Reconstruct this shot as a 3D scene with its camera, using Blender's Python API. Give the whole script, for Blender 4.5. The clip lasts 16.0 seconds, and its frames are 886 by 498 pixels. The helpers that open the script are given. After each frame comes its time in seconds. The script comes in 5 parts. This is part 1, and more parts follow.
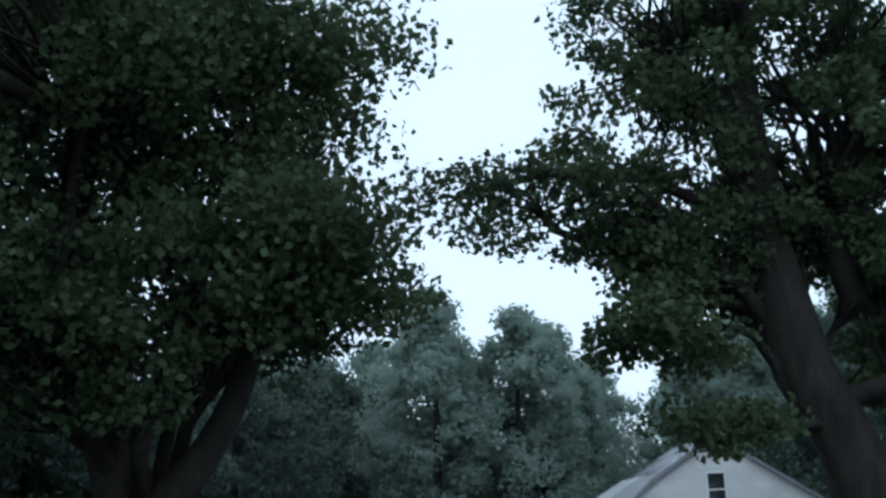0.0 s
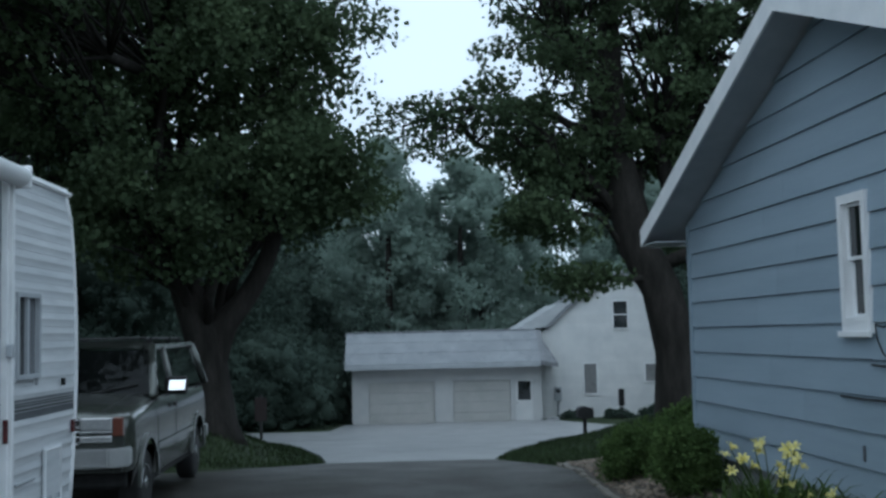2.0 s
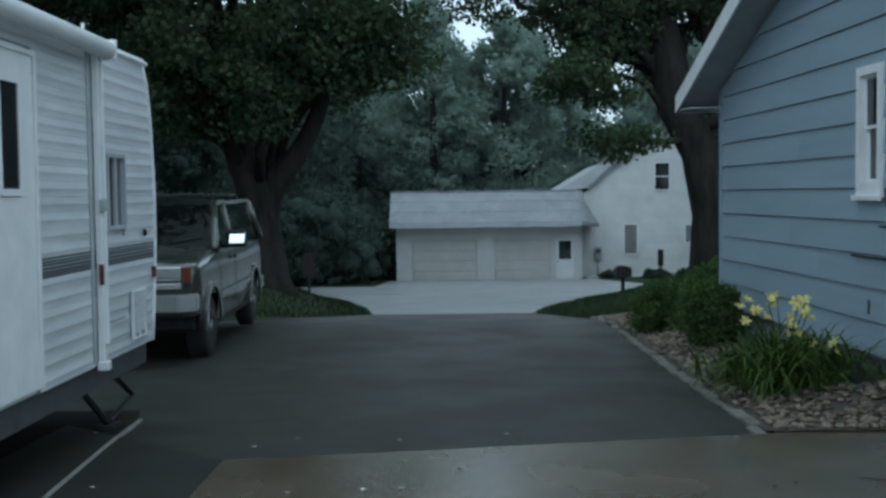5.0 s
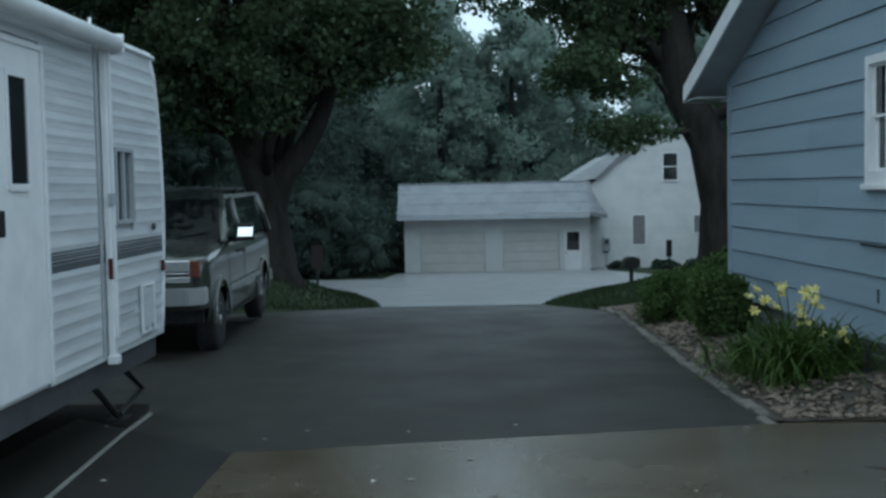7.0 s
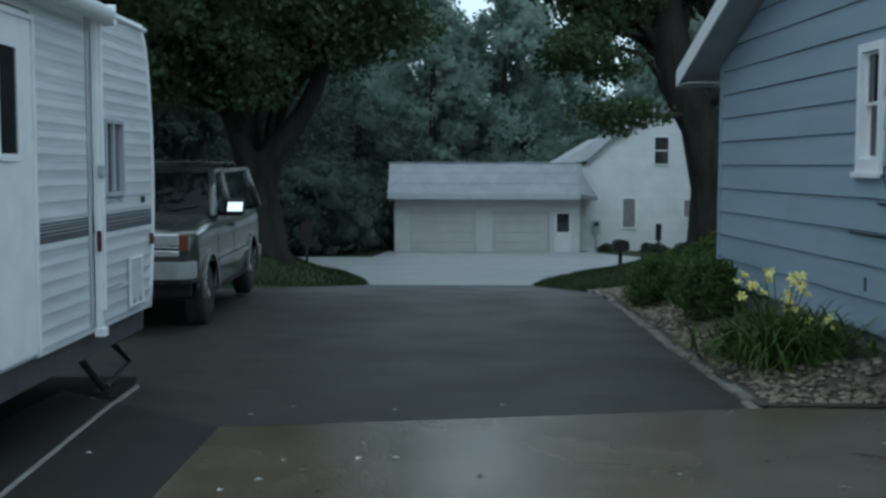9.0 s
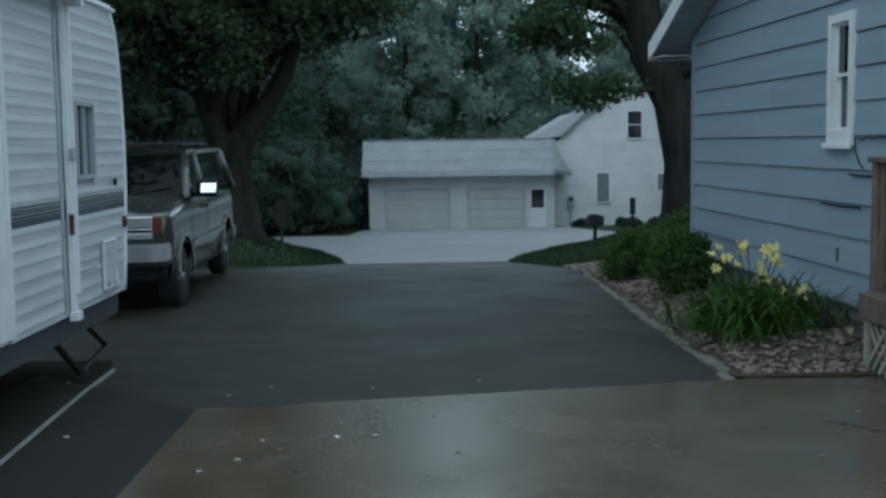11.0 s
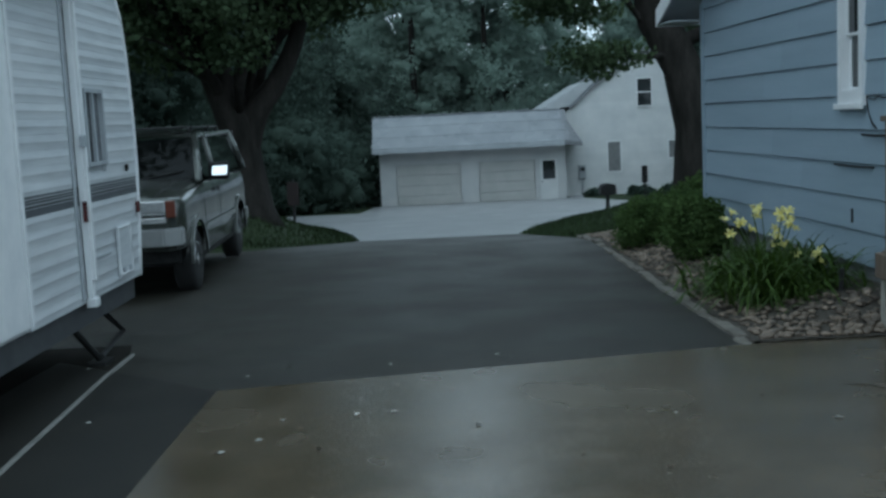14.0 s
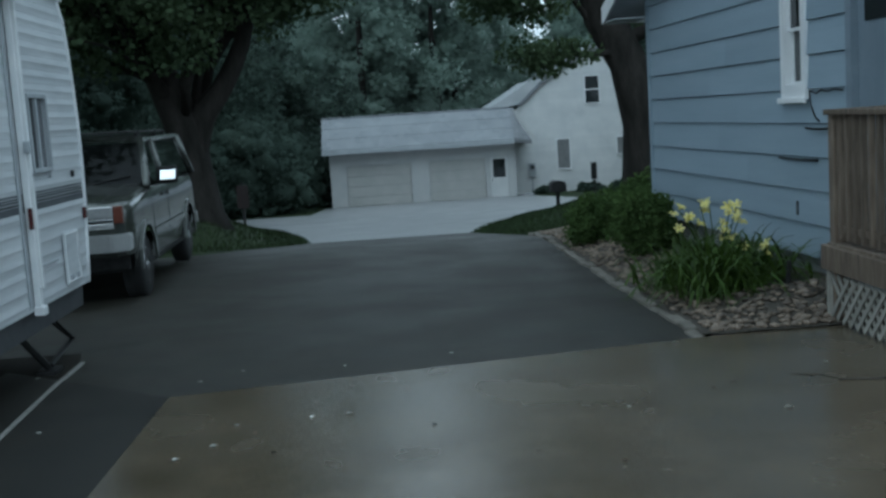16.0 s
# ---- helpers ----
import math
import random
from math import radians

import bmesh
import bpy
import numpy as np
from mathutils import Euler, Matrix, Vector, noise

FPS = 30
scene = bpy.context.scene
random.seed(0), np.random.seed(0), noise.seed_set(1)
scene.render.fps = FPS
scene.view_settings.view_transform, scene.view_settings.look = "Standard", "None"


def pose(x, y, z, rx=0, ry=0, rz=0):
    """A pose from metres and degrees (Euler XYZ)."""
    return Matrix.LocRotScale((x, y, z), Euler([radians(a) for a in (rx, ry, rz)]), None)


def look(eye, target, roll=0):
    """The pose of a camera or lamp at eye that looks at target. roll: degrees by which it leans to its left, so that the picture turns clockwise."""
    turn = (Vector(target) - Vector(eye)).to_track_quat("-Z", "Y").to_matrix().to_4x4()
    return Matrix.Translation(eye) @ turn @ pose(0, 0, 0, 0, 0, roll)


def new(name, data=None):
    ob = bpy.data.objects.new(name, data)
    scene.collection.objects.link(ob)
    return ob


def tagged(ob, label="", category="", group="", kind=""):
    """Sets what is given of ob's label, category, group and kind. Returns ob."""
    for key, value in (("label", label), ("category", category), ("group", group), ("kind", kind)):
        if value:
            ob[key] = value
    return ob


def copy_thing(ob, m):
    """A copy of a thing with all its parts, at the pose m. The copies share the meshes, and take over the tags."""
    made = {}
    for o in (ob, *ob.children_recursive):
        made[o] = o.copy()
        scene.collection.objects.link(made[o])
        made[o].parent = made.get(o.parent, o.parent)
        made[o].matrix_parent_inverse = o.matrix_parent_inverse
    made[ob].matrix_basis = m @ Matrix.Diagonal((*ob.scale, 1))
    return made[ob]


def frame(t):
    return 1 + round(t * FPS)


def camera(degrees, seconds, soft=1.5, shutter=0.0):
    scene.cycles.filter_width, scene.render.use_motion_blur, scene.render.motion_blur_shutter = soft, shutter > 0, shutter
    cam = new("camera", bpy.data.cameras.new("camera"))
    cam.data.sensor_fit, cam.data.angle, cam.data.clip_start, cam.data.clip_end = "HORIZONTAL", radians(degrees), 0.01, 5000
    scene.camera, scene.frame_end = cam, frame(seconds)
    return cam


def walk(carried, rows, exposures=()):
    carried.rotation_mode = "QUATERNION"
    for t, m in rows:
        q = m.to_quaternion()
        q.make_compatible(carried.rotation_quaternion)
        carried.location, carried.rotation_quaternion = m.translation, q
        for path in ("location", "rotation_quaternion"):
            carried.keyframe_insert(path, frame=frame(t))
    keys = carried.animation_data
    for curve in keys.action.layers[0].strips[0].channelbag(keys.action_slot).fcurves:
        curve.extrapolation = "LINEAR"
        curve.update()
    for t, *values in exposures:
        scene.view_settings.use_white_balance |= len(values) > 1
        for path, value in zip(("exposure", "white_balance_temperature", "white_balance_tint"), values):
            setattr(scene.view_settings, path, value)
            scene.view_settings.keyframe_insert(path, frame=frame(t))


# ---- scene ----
# camera and its walk
cam = camera(44.0, 16.0, soft=2.8, shutter=0.0)
PATH = [
    (0.0, pose(0.000, 9.200, 1.600, 103.800, 1.920, 1.040)),
    (0.5, pose(0.000, 8.900, 1.600, 103.000, 1.847, 1.015)),
    (1.0, pose(0.000, 7.800, 1.600, 101.700, 1.675, 0.400)),
    (1.5, pose(0.000, 5.300, 1.600, 98.300, 1.658, -0.042)),
    (2.0, pose(0.000, 0.800, 1.600, 94.444, 1.311, -1.674)),
    (2.5, pose(0.000, 0.000, 1.600, 92.781, 2.008, -1.535)),
    (3.0, pose(0.000, 0.000, 1.600, 90.206, 1.549, -1.051)),
    (3.5, pose(0.000, 0.000, 1.600, 87.778, 1.204, -0.822)),
    (4.0, pose(0.000, 0.000, 1.600, 86.992, 0.784, 0.344)),
    (6.5, pose(0.000, 0.000, 1.600, 87.457, 0.770, 0.709)),
    (7.0, pose(0.000, 0.000, 1.600, 86.742, 1.125, 0.987)),
    (7.5, pose(0.000, 0.000, 1.600, 85.569, 0.944, 1.193)),
    (8.0, pose(0.000, 0.000, 1.600, 85.742, 0.564, 1.083)),
    (8.5, pose(0.000, 0.000, 1.600, 85.730, 0.050, 0.732)),
    (11.0, pose(0.000, 0.000, 1.600, 84.467, 0.780, -0.841)),
    (11.5, pose(0.000, 0.000, 1.600, 84.040, 1.771, -0.696)),
    (12.0, pose(0.000, 0.000, 1.600, 83.666, 1.719, 0.177)),
    (12.5, pose(0.000, 0.000, 1.600, 83.300, 1.700, -0.000)),
    (13.0, pose(0.000, 0.000, 1.600, 83.281, 2.197, -0.085)),
    (13.5, pose(0.000, 0.000, 1.600, 82.826, 2.644, -0.703)),
    (14.0, pose(0.000, 0.000, 1.600, 83.158, 2.791, -0.358)),
    (14.5, pose(0.000, 0.000, 1.600, 83.206, 2.233, -0.590)),
    (15.0, pose(0.000, 0.000, 1.600, 83.148, 2.191, -1.348)),
    (15.5, pose(0.000, 0.000, 1.600, 81.643, 2.978, -1.686)),
    (16.0, pose(0.000, 0.000, 1.600, 82.998, 3.664, -2.990)),
]
EXPOSURES = [(0.0, -0.38, 5180, 1), (1.5, -0.45, 5230, 2), (3.0, -0.47, 5150, -6), (4.0, -0.47, 5150, -6), (16.0, -0.47, 5150, -6)]
walk(cam, PATH, EXPOSURES)

# world: overcast dusk sky and one very soft sun
world = bpy.data.worlds.new("overcast_sky")
scene.world = world
world.use_nodes = True
wn = world.node_tree
wn.nodes.clear()
sky = wn.nodes.new("ShaderNodeTexSky")
sky.sky_type = "NISHITA"
sky.sun_disc = False
sky.sun_elevation = radians(48)
sky.sun_rotation = radians(200)
sky.air_density, sky.dust_density, sky.ozone_density = 1.0, 4.0, 2.0
wbg = wn.nodes.new("ShaderNodeBackground")
wbg.inputs["Strength"].default_value = 0.10
wout = wn.nodes.new("ShaderNodeOutputWorld")
cloud = wn.nodes.new("ShaderNodeMix")
cloud.data_type = "RGBA"
cloud.inputs["Factor"].default_value = 0.85
cloud.inputs["B"].default_value = (15.2, 15.4, 15.7, 1)
wn.links.new(sky.outputs["Color"], cloud.inputs["A"])
wn.links.new(cloud.outputs["Result"], wbg.inputs["Color"])
wn.links.new(wbg.outputs["Background"], wout.inputs["Surface"])
sun = new("sun", bpy.data.lights.new("sun", "SUN"))
sun.data.energy, sun.data.angle, sun.data.color = 0.5, radians(70), (1.0, 0.98, 0.95)
sun.matrix_world = look((0, 0, 0), (math.sin(radians(200)) * -0.9, math.cos(radians(200)) * -0.9, -1.0))


# ---- materials ----
def mat(name, c1, c2, scale=6.0, rough=0.6, bump=0.0, bump_scale=60.0, metal=0.0, fine=None, rvar=0.0, stretch=(1, 1, 1), big=0.0,
        spec=0.5, per_object=0.0, island=0.0, trans=0.0):
    """Two-scale noise colour, roughness variation and bump."""
    m = bpy.data.materials.new(name)
    m.use_nodes = True
    t = m.node_tree
    b = t.nodes["Principled BSDF"]
    co = t.nodes.new("ShaderNodeTexCoord")
    mp = t.nodes.new("ShaderNodeMapping")
    mp.inputs["Scale"].default_value = stretch
    t.links.new(co.outputs["Object"], mp.inputs["Vector"])
    n1 = t.nodes.new("ShaderNodeTexNoise")
    n1.inputs["Scale"].default_value, n1.inputs["Detail"].default_value = scale, 6
    t.links.new(mp.outputs["Vector"], n1.inputs["Vector"])
    ramp = t.nodes.new("ShaderNodeValToRGB")
    ramp.color_ramp.elements[0].position, ramp.color_ramp.elements[1].position = 0.3, 0.7
    ramp.color_ramp.elements[0].color, ramp.color_ramp.elements[1].color = (*c1, 1), (*c2, 1)
    t.links.new(n1.outputs["Fac"], ramp.inputs["Fac"])
    out = ramp.outputs["Color"]

    def vary(fac_out, amount, src):
        mul = t.nodes.new("ShaderNodeMapRange")
        mul.inputs["To Min"].default_value, mul.inputs["To Max"].default_value = 1 - amount, 1 + amount
        t.links.new(fac_out, mul.inputs["Value"])
        mx = t.nodes.new("ShaderNodeMix")
        mx.data_type, mx.blend_type = "RGBA", "MULTIPLY"
        mx.inputs["Factor"].default_value = 1.0
        t.links.new(src, mx.inputs["A"])
        t.links.new(mul.outputs["Result"], mx.inputs["B"])
        return mx.outputs["Result"]

    if big:
        n3 = t.nodes.new("ShaderNodeTexNoise")
        n3.inputs["Scale"].default_value, n3.inputs["Detail"].default_value = 0.45, 3
        t.links.new(co.outputs["Object"], n3.inputs["Vector"])
        out = vary(n3.outputs["Fac"], big, out)
    if fine:
        n2 = t.nodes.new("ShaderNodeTexNoise")
        n2.inputs["Scale"].default_value, n2.inputs["Detail"].default_value = fine[0], 4
        t.links.new(mp.outputs["Vector"], n2.inputs["Vector"])
        out = vary(n2.outputs["Fac"], fine[1], out)
    if per_object:
        oi = t.nodes.new("ShaderNodeObjectInfo")
        out = vary(oi.outputs["Random"], per_object, out)
    if island:
        ge = t.nodes.new("ShaderNodeNewGeometry")
        out = vary(ge.outputs["Random Per Island"], island, out)
    t.links.new(out, b.inputs["Base Color"])
    b.inputs["Roughness"].default_value, b.inputs["Metallic"].default_value = rough, metal
    b.inputs["Specular IOR Level"].default_value = spec
    if rvar:
        rr = t.nodes.new("ShaderNodeMapRange")
        rr.inputs["From Min"].default_value, rr.inputs["From Max"].default_value = 0.22, 0.78
        rr.interpolation_type = "SMOOTHERSTEP"
        rr.inputs["To Min"].default_value, rr.inputs["To Max"].default_value = max(0.02, rough - rvar), min(1, rough + rvar)
        n4 = t.nodes.new("ShaderNodeTexNoise")
        n4.inputs["Scale"].default_value, n4.inputs["Detail"].default_value = 0.9, 5
        t.links.new(co.outputs["Object"], n4.inputs["Vector"])
        t.links.new(n4.outputs["Fac"], rr.inputs["Value"])
        t.links.new(rr.outputs["Result"], b.inputs["Roughness"])
    if bump:
        nb = t.nodes.new("ShaderNodeTexNoise")
        nb.inputs["Scale"].default_value, nb.inputs["Detail"].default_value = bump_scale, 5
        t.links.new(mp.outputs["Vector"], nb.inputs["Vector"])
        bp = t.nodes.new("ShaderNodeBump")
        bp.inputs["Strength"].default_value, bp.inputs["Distance"].default_value = bump, 0.02
        t.links.new(nb.outputs["Fac"], bp.inputs["Height"])
        t.links.new(bp.outputs["Normal"], b.inputs["Normal"])
    if trans:
        tr = t.nodes.new("ShaderNodeBsdfTranslucent")
        t.links.new(out, tr.inputs["Color"])
        ms = t.nodes.new("ShaderNodeMixShader")
        ms.inputs["Fac"].default_value = trans
        t.links.new(b.outputs["BSDF"], ms.inputs[1])
        t.links.new(tr.outputs["BSDF"], ms.inputs[2])
        t.links.new(ms.outputs["Shader"], t.nodes["Material Output"].inputs["Surface"])
    return m


def glass(name, tint, rough=0.03):
    m = bpy.data.materials.new(name)
    m.use_nodes = True
    b = m.node_tree.nodes["Principled BSDF"]
    b.inputs["Base Color"].default_value = (*tint, 1)
    b.inputs["Roughness"].default_value = rough
    b.inputs["Transmission Weight"].default_value = 0.85
    b.inputs["IOR"].default_value = 1.45
    return m


M_ASPHALT = mat("asphalt", (0.0155, 0.0142, 0.0100), (0.0275, 0.0252, 0.0185), 3.0, 0.50, 0.45, 140, fine=(220, 0.35), rvar=0.08, big=0.25, spec=0.38)
M_DARKASPHALT = mat("darker_asphalt", (0.0095, 0.0088, 0.0065), (0.0185, 0.017, 0.013), 2.5, 0.56, 0.5, 140, fine=(220, 0.35), big=0.25, spec=0.30)
M_CONCRETE = mat("wet_concrete", (0.070, 0.056, 0.036), (0.108, 0.088, 0.060), 1.6, 0.21, 0.09, 90, fine=(120, 0.16), rvar=0.12, big=0.3, spec=0.6)
M_ROAD = mat("pale_road_concrete", (0.22, 0.225, 0.23), (0.29, 0.29, 0.29), 1.2, 0.36, 0.2, 60, fine=(60, 0.1), rvar=0.05, big=0.08)
M_GRASS = mat("lawn", (0.017, 0.027, 0.010), (0.034, 0.050, 0.018), 2.0, 0.85, 0.8, 40, fine=(60, 0.4), big=0.35, spec=0.2)
M_GWALL = mat("garage_white_paint", (0.45, 0.46, 0.46), (0.52, 0.52, 0.51), 1.5, 0.55, 0.1, 40, fine=(20, 0.06))
M_BLADE = mat("grass_blade", (0.018, 0.031, 0.011), (0.037, 0.057, 0.019), 3.0, 0.7, island=0.35, spec=0.25)
M_SOIL = mat("bed_soil", (0.035, 0.029, 0.022), (0.08, 0.068, 0.052), 9.0, 0.9, 0.8, 60, fine=(90, 0.4))
M_BLUE = mat("blue_painted_siding", (0.262, 0.325, 0.38), (0.305, 0.37, 0.43), 2.0, 0.55, 0.15, 60, fine=(40, 0.06), per_object=0.05, stretch=(1, 0.25, 3), spec=0.3)
M_DARKBLUE = mat("slate_blue_door_paint", (0.17, 0.205, 0.245), (0.21, 0.25, 0.29), 3.0, 0.5, fine=(50, 0.08))
M_WHITE = mat("white_paint", (0.70, 0.71, 0.72), (0.80, 0.80, 0.80), 4.0, 0.5, 0.1, 50, fine=(60, 0.05))
M_SOFFIT = mat("pale_grey_soffit", (0.34, 0.36, 0.38), (0.42, 0.44, 0.46), 3.0, 0.6, fine=(30, 0.06))
M_FOUND = mat("grey_foundation_block", (0.22, 0.23, 0.24), (0.33, 0.33, 0.33), 7.0, 0.85, 0.4, 50, fine=(60, 0.2))
M_SHINGLE = mat("grey_shingle", (0.13, 0.135, 0.145), (0.20, 0.205, 0.215), 5.0, 0.75, 0.5, 70, fine=(50, 0.3), per_object=0.15)
M_STEELROOF = mat("weathered_pale_roofing", (0.17, 0.18, 0.195), (0.235, 0.245, 0.26), 1.2, 0.30, 0.15, 40, fine=(30, 0.12), rvar=0.1, per_object=0.06, spec=0.6)
M_PALEROOF = mat("pale_metal_roofing", (0.40, 0.415, 0.43), (0.50, 0.51, 0.52), 1.5, 0.35, 0.1, 40, fine=(30, 0.1))
M_GWHITE = mat("white_clapboard", (0.58, 0.59, 0.59), (0.68, 0.68, 0.67), 1.5, 0.55, 0.1, 40, fine=(20, 0.06), per_object=0.03)
M_GDOOR = mat("cream_garage_door", (0.41, 0.41, 0.39), (0.47, 0.465, 0.445), 2.0, 0.5, fine=(25, 0.06))
M_DARKGLASS = mat("dark_window_pane", (0.015, 0.018, 0.02), (0.03, 0.034, 0.036), 2.0, 0.06, spec=0.7)
M_BLINDGLASS = mat("pane_before_blind", (0.10, 0.105, 0.115), (0.15, 0.155, 0.165), 3.0, 0.08, spec=0.6)
M_CURTAIN = mat("pale_blind", (0.16, 0.165, 0.165), (0.22, 0.22, 0.22), 5.0, 0.8)
M_BARK = mat("maple_bark", (0.013, 0.012, 0.0102), (0.036, 0.032, 0.0285), 5.0, 0.95, 1.0, 18, fine=(30, 0.4), stretch=(1, 1, 0.25), spec=0.2)
M_LEAF = mat("maple_leaf", (0.050, 0.074, 0.038), (0.086, 0.118, 0.058), 0.8, 0.75, island=0.2, trans=0.35, spec=0.15)
# Much paler than real leaves: the wood's mist is put into this grey-green.
M_LEAF_HAZE = mat("far_foliage_haze", (0.21, 0.272, 0.23), (0.275, 0.34, 0.292), 0.15, 0.8, island=0.08, trans=0.5, spec=0.2)
# Darker counterpart of the far leaves; the wood edge's shade is in the colour.
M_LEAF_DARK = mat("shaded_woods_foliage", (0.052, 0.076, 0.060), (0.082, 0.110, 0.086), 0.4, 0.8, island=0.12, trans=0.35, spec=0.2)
M_TRAILER = mat("white_aluminium_skin", (0.52, 0.54, 0.56), (0.63, 0.64, 0.65), 2.0, 0.38, 0.05, 30, fine=(8, 0.16), rvar=0.08, per_object=0.04, stretch=(1, 0.35, 3))
M_TRIM = mat("white_enamel", (0.70, 0.71, 0.72), (0.80, 0.80, 0.80), 5.0, 0.35, fine=(30, 0.05))
M_STRIPE = mat("grey_stripe_vinyl", (0.075, 0.08, 0.09), (0.105, 0.11, 0.12), 5.0, 0.4)
M_STRIPE2 = mat("charcoal_stripe_vinyl", (0.035, 0.037, 0.042), (0.05, 0.052, 0.056), 5.0, 0.4)
M_SKIRT = mat("dark_grey_chassis_skirt", (0.05, 0.052, 0.056), (0.08, 0.082, 0.085), 6.0, 0.6, fine=(40, 0.2))
M_RUBBER = mat("black_rubber", (0.008, 0.008, 0.008), (0.015, 0.015, 0.015), 12.0, 0.8, 0.3, 60)
M_STEEL = mat("black_steel", (0.02, 0.02, 0.02), (0.04, 0.04, 0.04), 10.0, 0.5, metal=0.3)
M_SUV = mat("champagne_grey_car_paint", (0.085, 0.090, 0.082), (0.11, 0.116, 0.106), 2.0, 0.22, metal=0.6, fine=(400, 0.06), rvar=0.05)
M_CHROME = mat("chrome", (0.55, 0.56, 0.57), (0.65, 0.66, 0.67), 6.0, 0.16, metal=1.0)
M_BUMPER = mat("dull_silver_bumper", (0.48, 0.49, 0.49), (0.58, 0.59, 0.59), 4.0, 0.28, metal=0.75, fine=(30, 0.08))
M_PLASTIC = mat("black_plastic", (0.012, 0.012, 0.012), (0.024, 0.024, 0.024), 20.0, 0.65, spec=0.25)
M_LAMP = mat("clear_headlamp_lens", (0.45, 0.46, 0.47), (0.6, 0.6, 0.6), 30.0, 0.12, metal=0.6)
M_AMBER = mat("amber_lens", (0.095, 0.034, 0.024), (0.13, 0.045, 0.03), 20.0, 0.2)
M_RED = mat("red_lens", (0.055, 0.012, 0.012), (0.085, 0.018, 0.017), 20.0, 0.25)
M_WOOD = mat("weathered_brown_deck_wood", (0.085, 0.062, 0.043), (0.20, 0.155, 0.115), 6.0, 0.75, 0.4, 30, stretch=(6, 6, 0.6), fine=(40, 0.25), per_object=0.2)
M_LATTICE = mat("weathered_lattice_wood", (0.26, 0.25, 0.22), (0.36, 0.34, 0.30), 8.0, 0.8, 0.3, 40, per_object=0.12)
M_STONE = mat("river_stone", (0.050, 0.038, 0.027), (0.15, 0.118, 0.088), 7.0, 0.6, 0.2, 40, fine=(40, 0.2), per_object=0.45, island=0.45)
M_EDGE = mat("pale_concrete_edging", (0.10, 0.09, 0.073), (0.17, 0.155, 0.13), 7.0, 0.75, 0.4, 40, fine=(60, 0.25), per_object=0.2)
M_LILYLEAF = mat("daylily_leaf", (0.034, 0.060, 0.010), (0.072, 0.115, 0.021), 4.0, 0.55, island=0.3, trans=0.3, spec=0.25)
M_LILY = mat("yellow_daylily_petal", (0.66, 0.58, 0.16), (0.80, 0.74, 0.30), 8.0, 0.5, island=0.15, trans=0.3)
M_SHRUB = mat("shrub_foliage", (0.045, 0.074, 0.022), (0.095, 0.14, 0.044), 3.0, 0.8, island=0.3, trans=0.35, spec=0.1)
M_PETAL = mat("fallen_petal", (0.6, 0.6, 0.55), (0.75, 0.74, 0.68), 30.0, 0.6, per_object=0.2)
M_DEADLEAF = mat("dead_leaf", (0.06, 0.04, 0.025), (0.12, 0.085, 0.05), 30.0, 0.7, per_object=0.3)
M_LINE = mat("pale_vinyl_strip", (0.18, 0.175, 0.16), (0.28, 0.27, 0.25), 6.0, 0.6, fine=(30, 0.2))
M_REDDARK = mat("dark_red_sign_paint", (0.018, 0.011, 0.010), (0.028, 0.015, 0.014), 8.0, 0.5)
M_MIRROR = mat("mirror_glass", (0.9, 0.9, 0.9), (0.9, 0.9, 0.9), 1.0, 0.02, metal=1.0)
M_CAB = mat("dark_cabin_fabric", (0.02, 0.02, 0.022), (0.04, 0.04, 0.042), 10.0, 0.9)
M_GLASS = glass("tinted_car_glass", (0.02, 0.023, 0.023))
M_SUV.node_tree.nodes["Principled BSDF"].inputs["Coat Weight"].default_value = 0.45
M_SUV.node_tree.nodes["Principled BSDF"].inputs["Coat Roughness"].default_value = 0.06
M_GLASS.node_tree.nodes["Principled BSDF"].inputs["IOR"].default_value = 1.2
M_PAD = mat("dark_pad_ground", (0.009, 0.0085, 0.007), (0.022, 0.019, 0.014), 5.0, 0.85, 0.6, 60, fine=(80, 0.4), big=0.2, spec=0.15)


# ---- mesh helpers ----
def mesh_from(name, verts, faces, smooth=False):
    me = bpy.data.meshes.new(name)
    me.from_pydata([tuple(v) for v in verts], [], [tuple(f) for f in faces])
    me.update()
    if smooth:
        me.polygons.foreach_set("use_smooth", [True] * len(me.polygons))
    return me


def add(name, me, material, parent=None, label="", m=None):
    ob = new(name, me)
    if me.materials:
        me.materials[0] = material
    else:
        me.materials.append(material)
    if parent is not None:
        ob.parent = parent
    if m is not None:
        ob.matrix_basis = m
    if label:
        tagged(ob, label)
    return ob


def part(name, bm, material, parent=None, label="", smooth=False, m=None):
    """Link a bmesh as one mesh object under a thing or a part."""
    bmesh.ops.recalc_face_normals(bm, faces=bm.faces)
    me = bpy.data.meshes.new(name)
    bm.to_mesh(me)
    bm.free()
    if smooth:
        me.polygons.foreach_set("use_smooth", [True] * len(me.polygons))
    return add(name, me, material, parent, label, m)


def empty(name, m, label, category, group="", kind=""):
    ob = new(name)
    ob.empty_display_size = 0.2
    ob.matrix_basis = m
    return tagged(ob, label, category, group, kind)


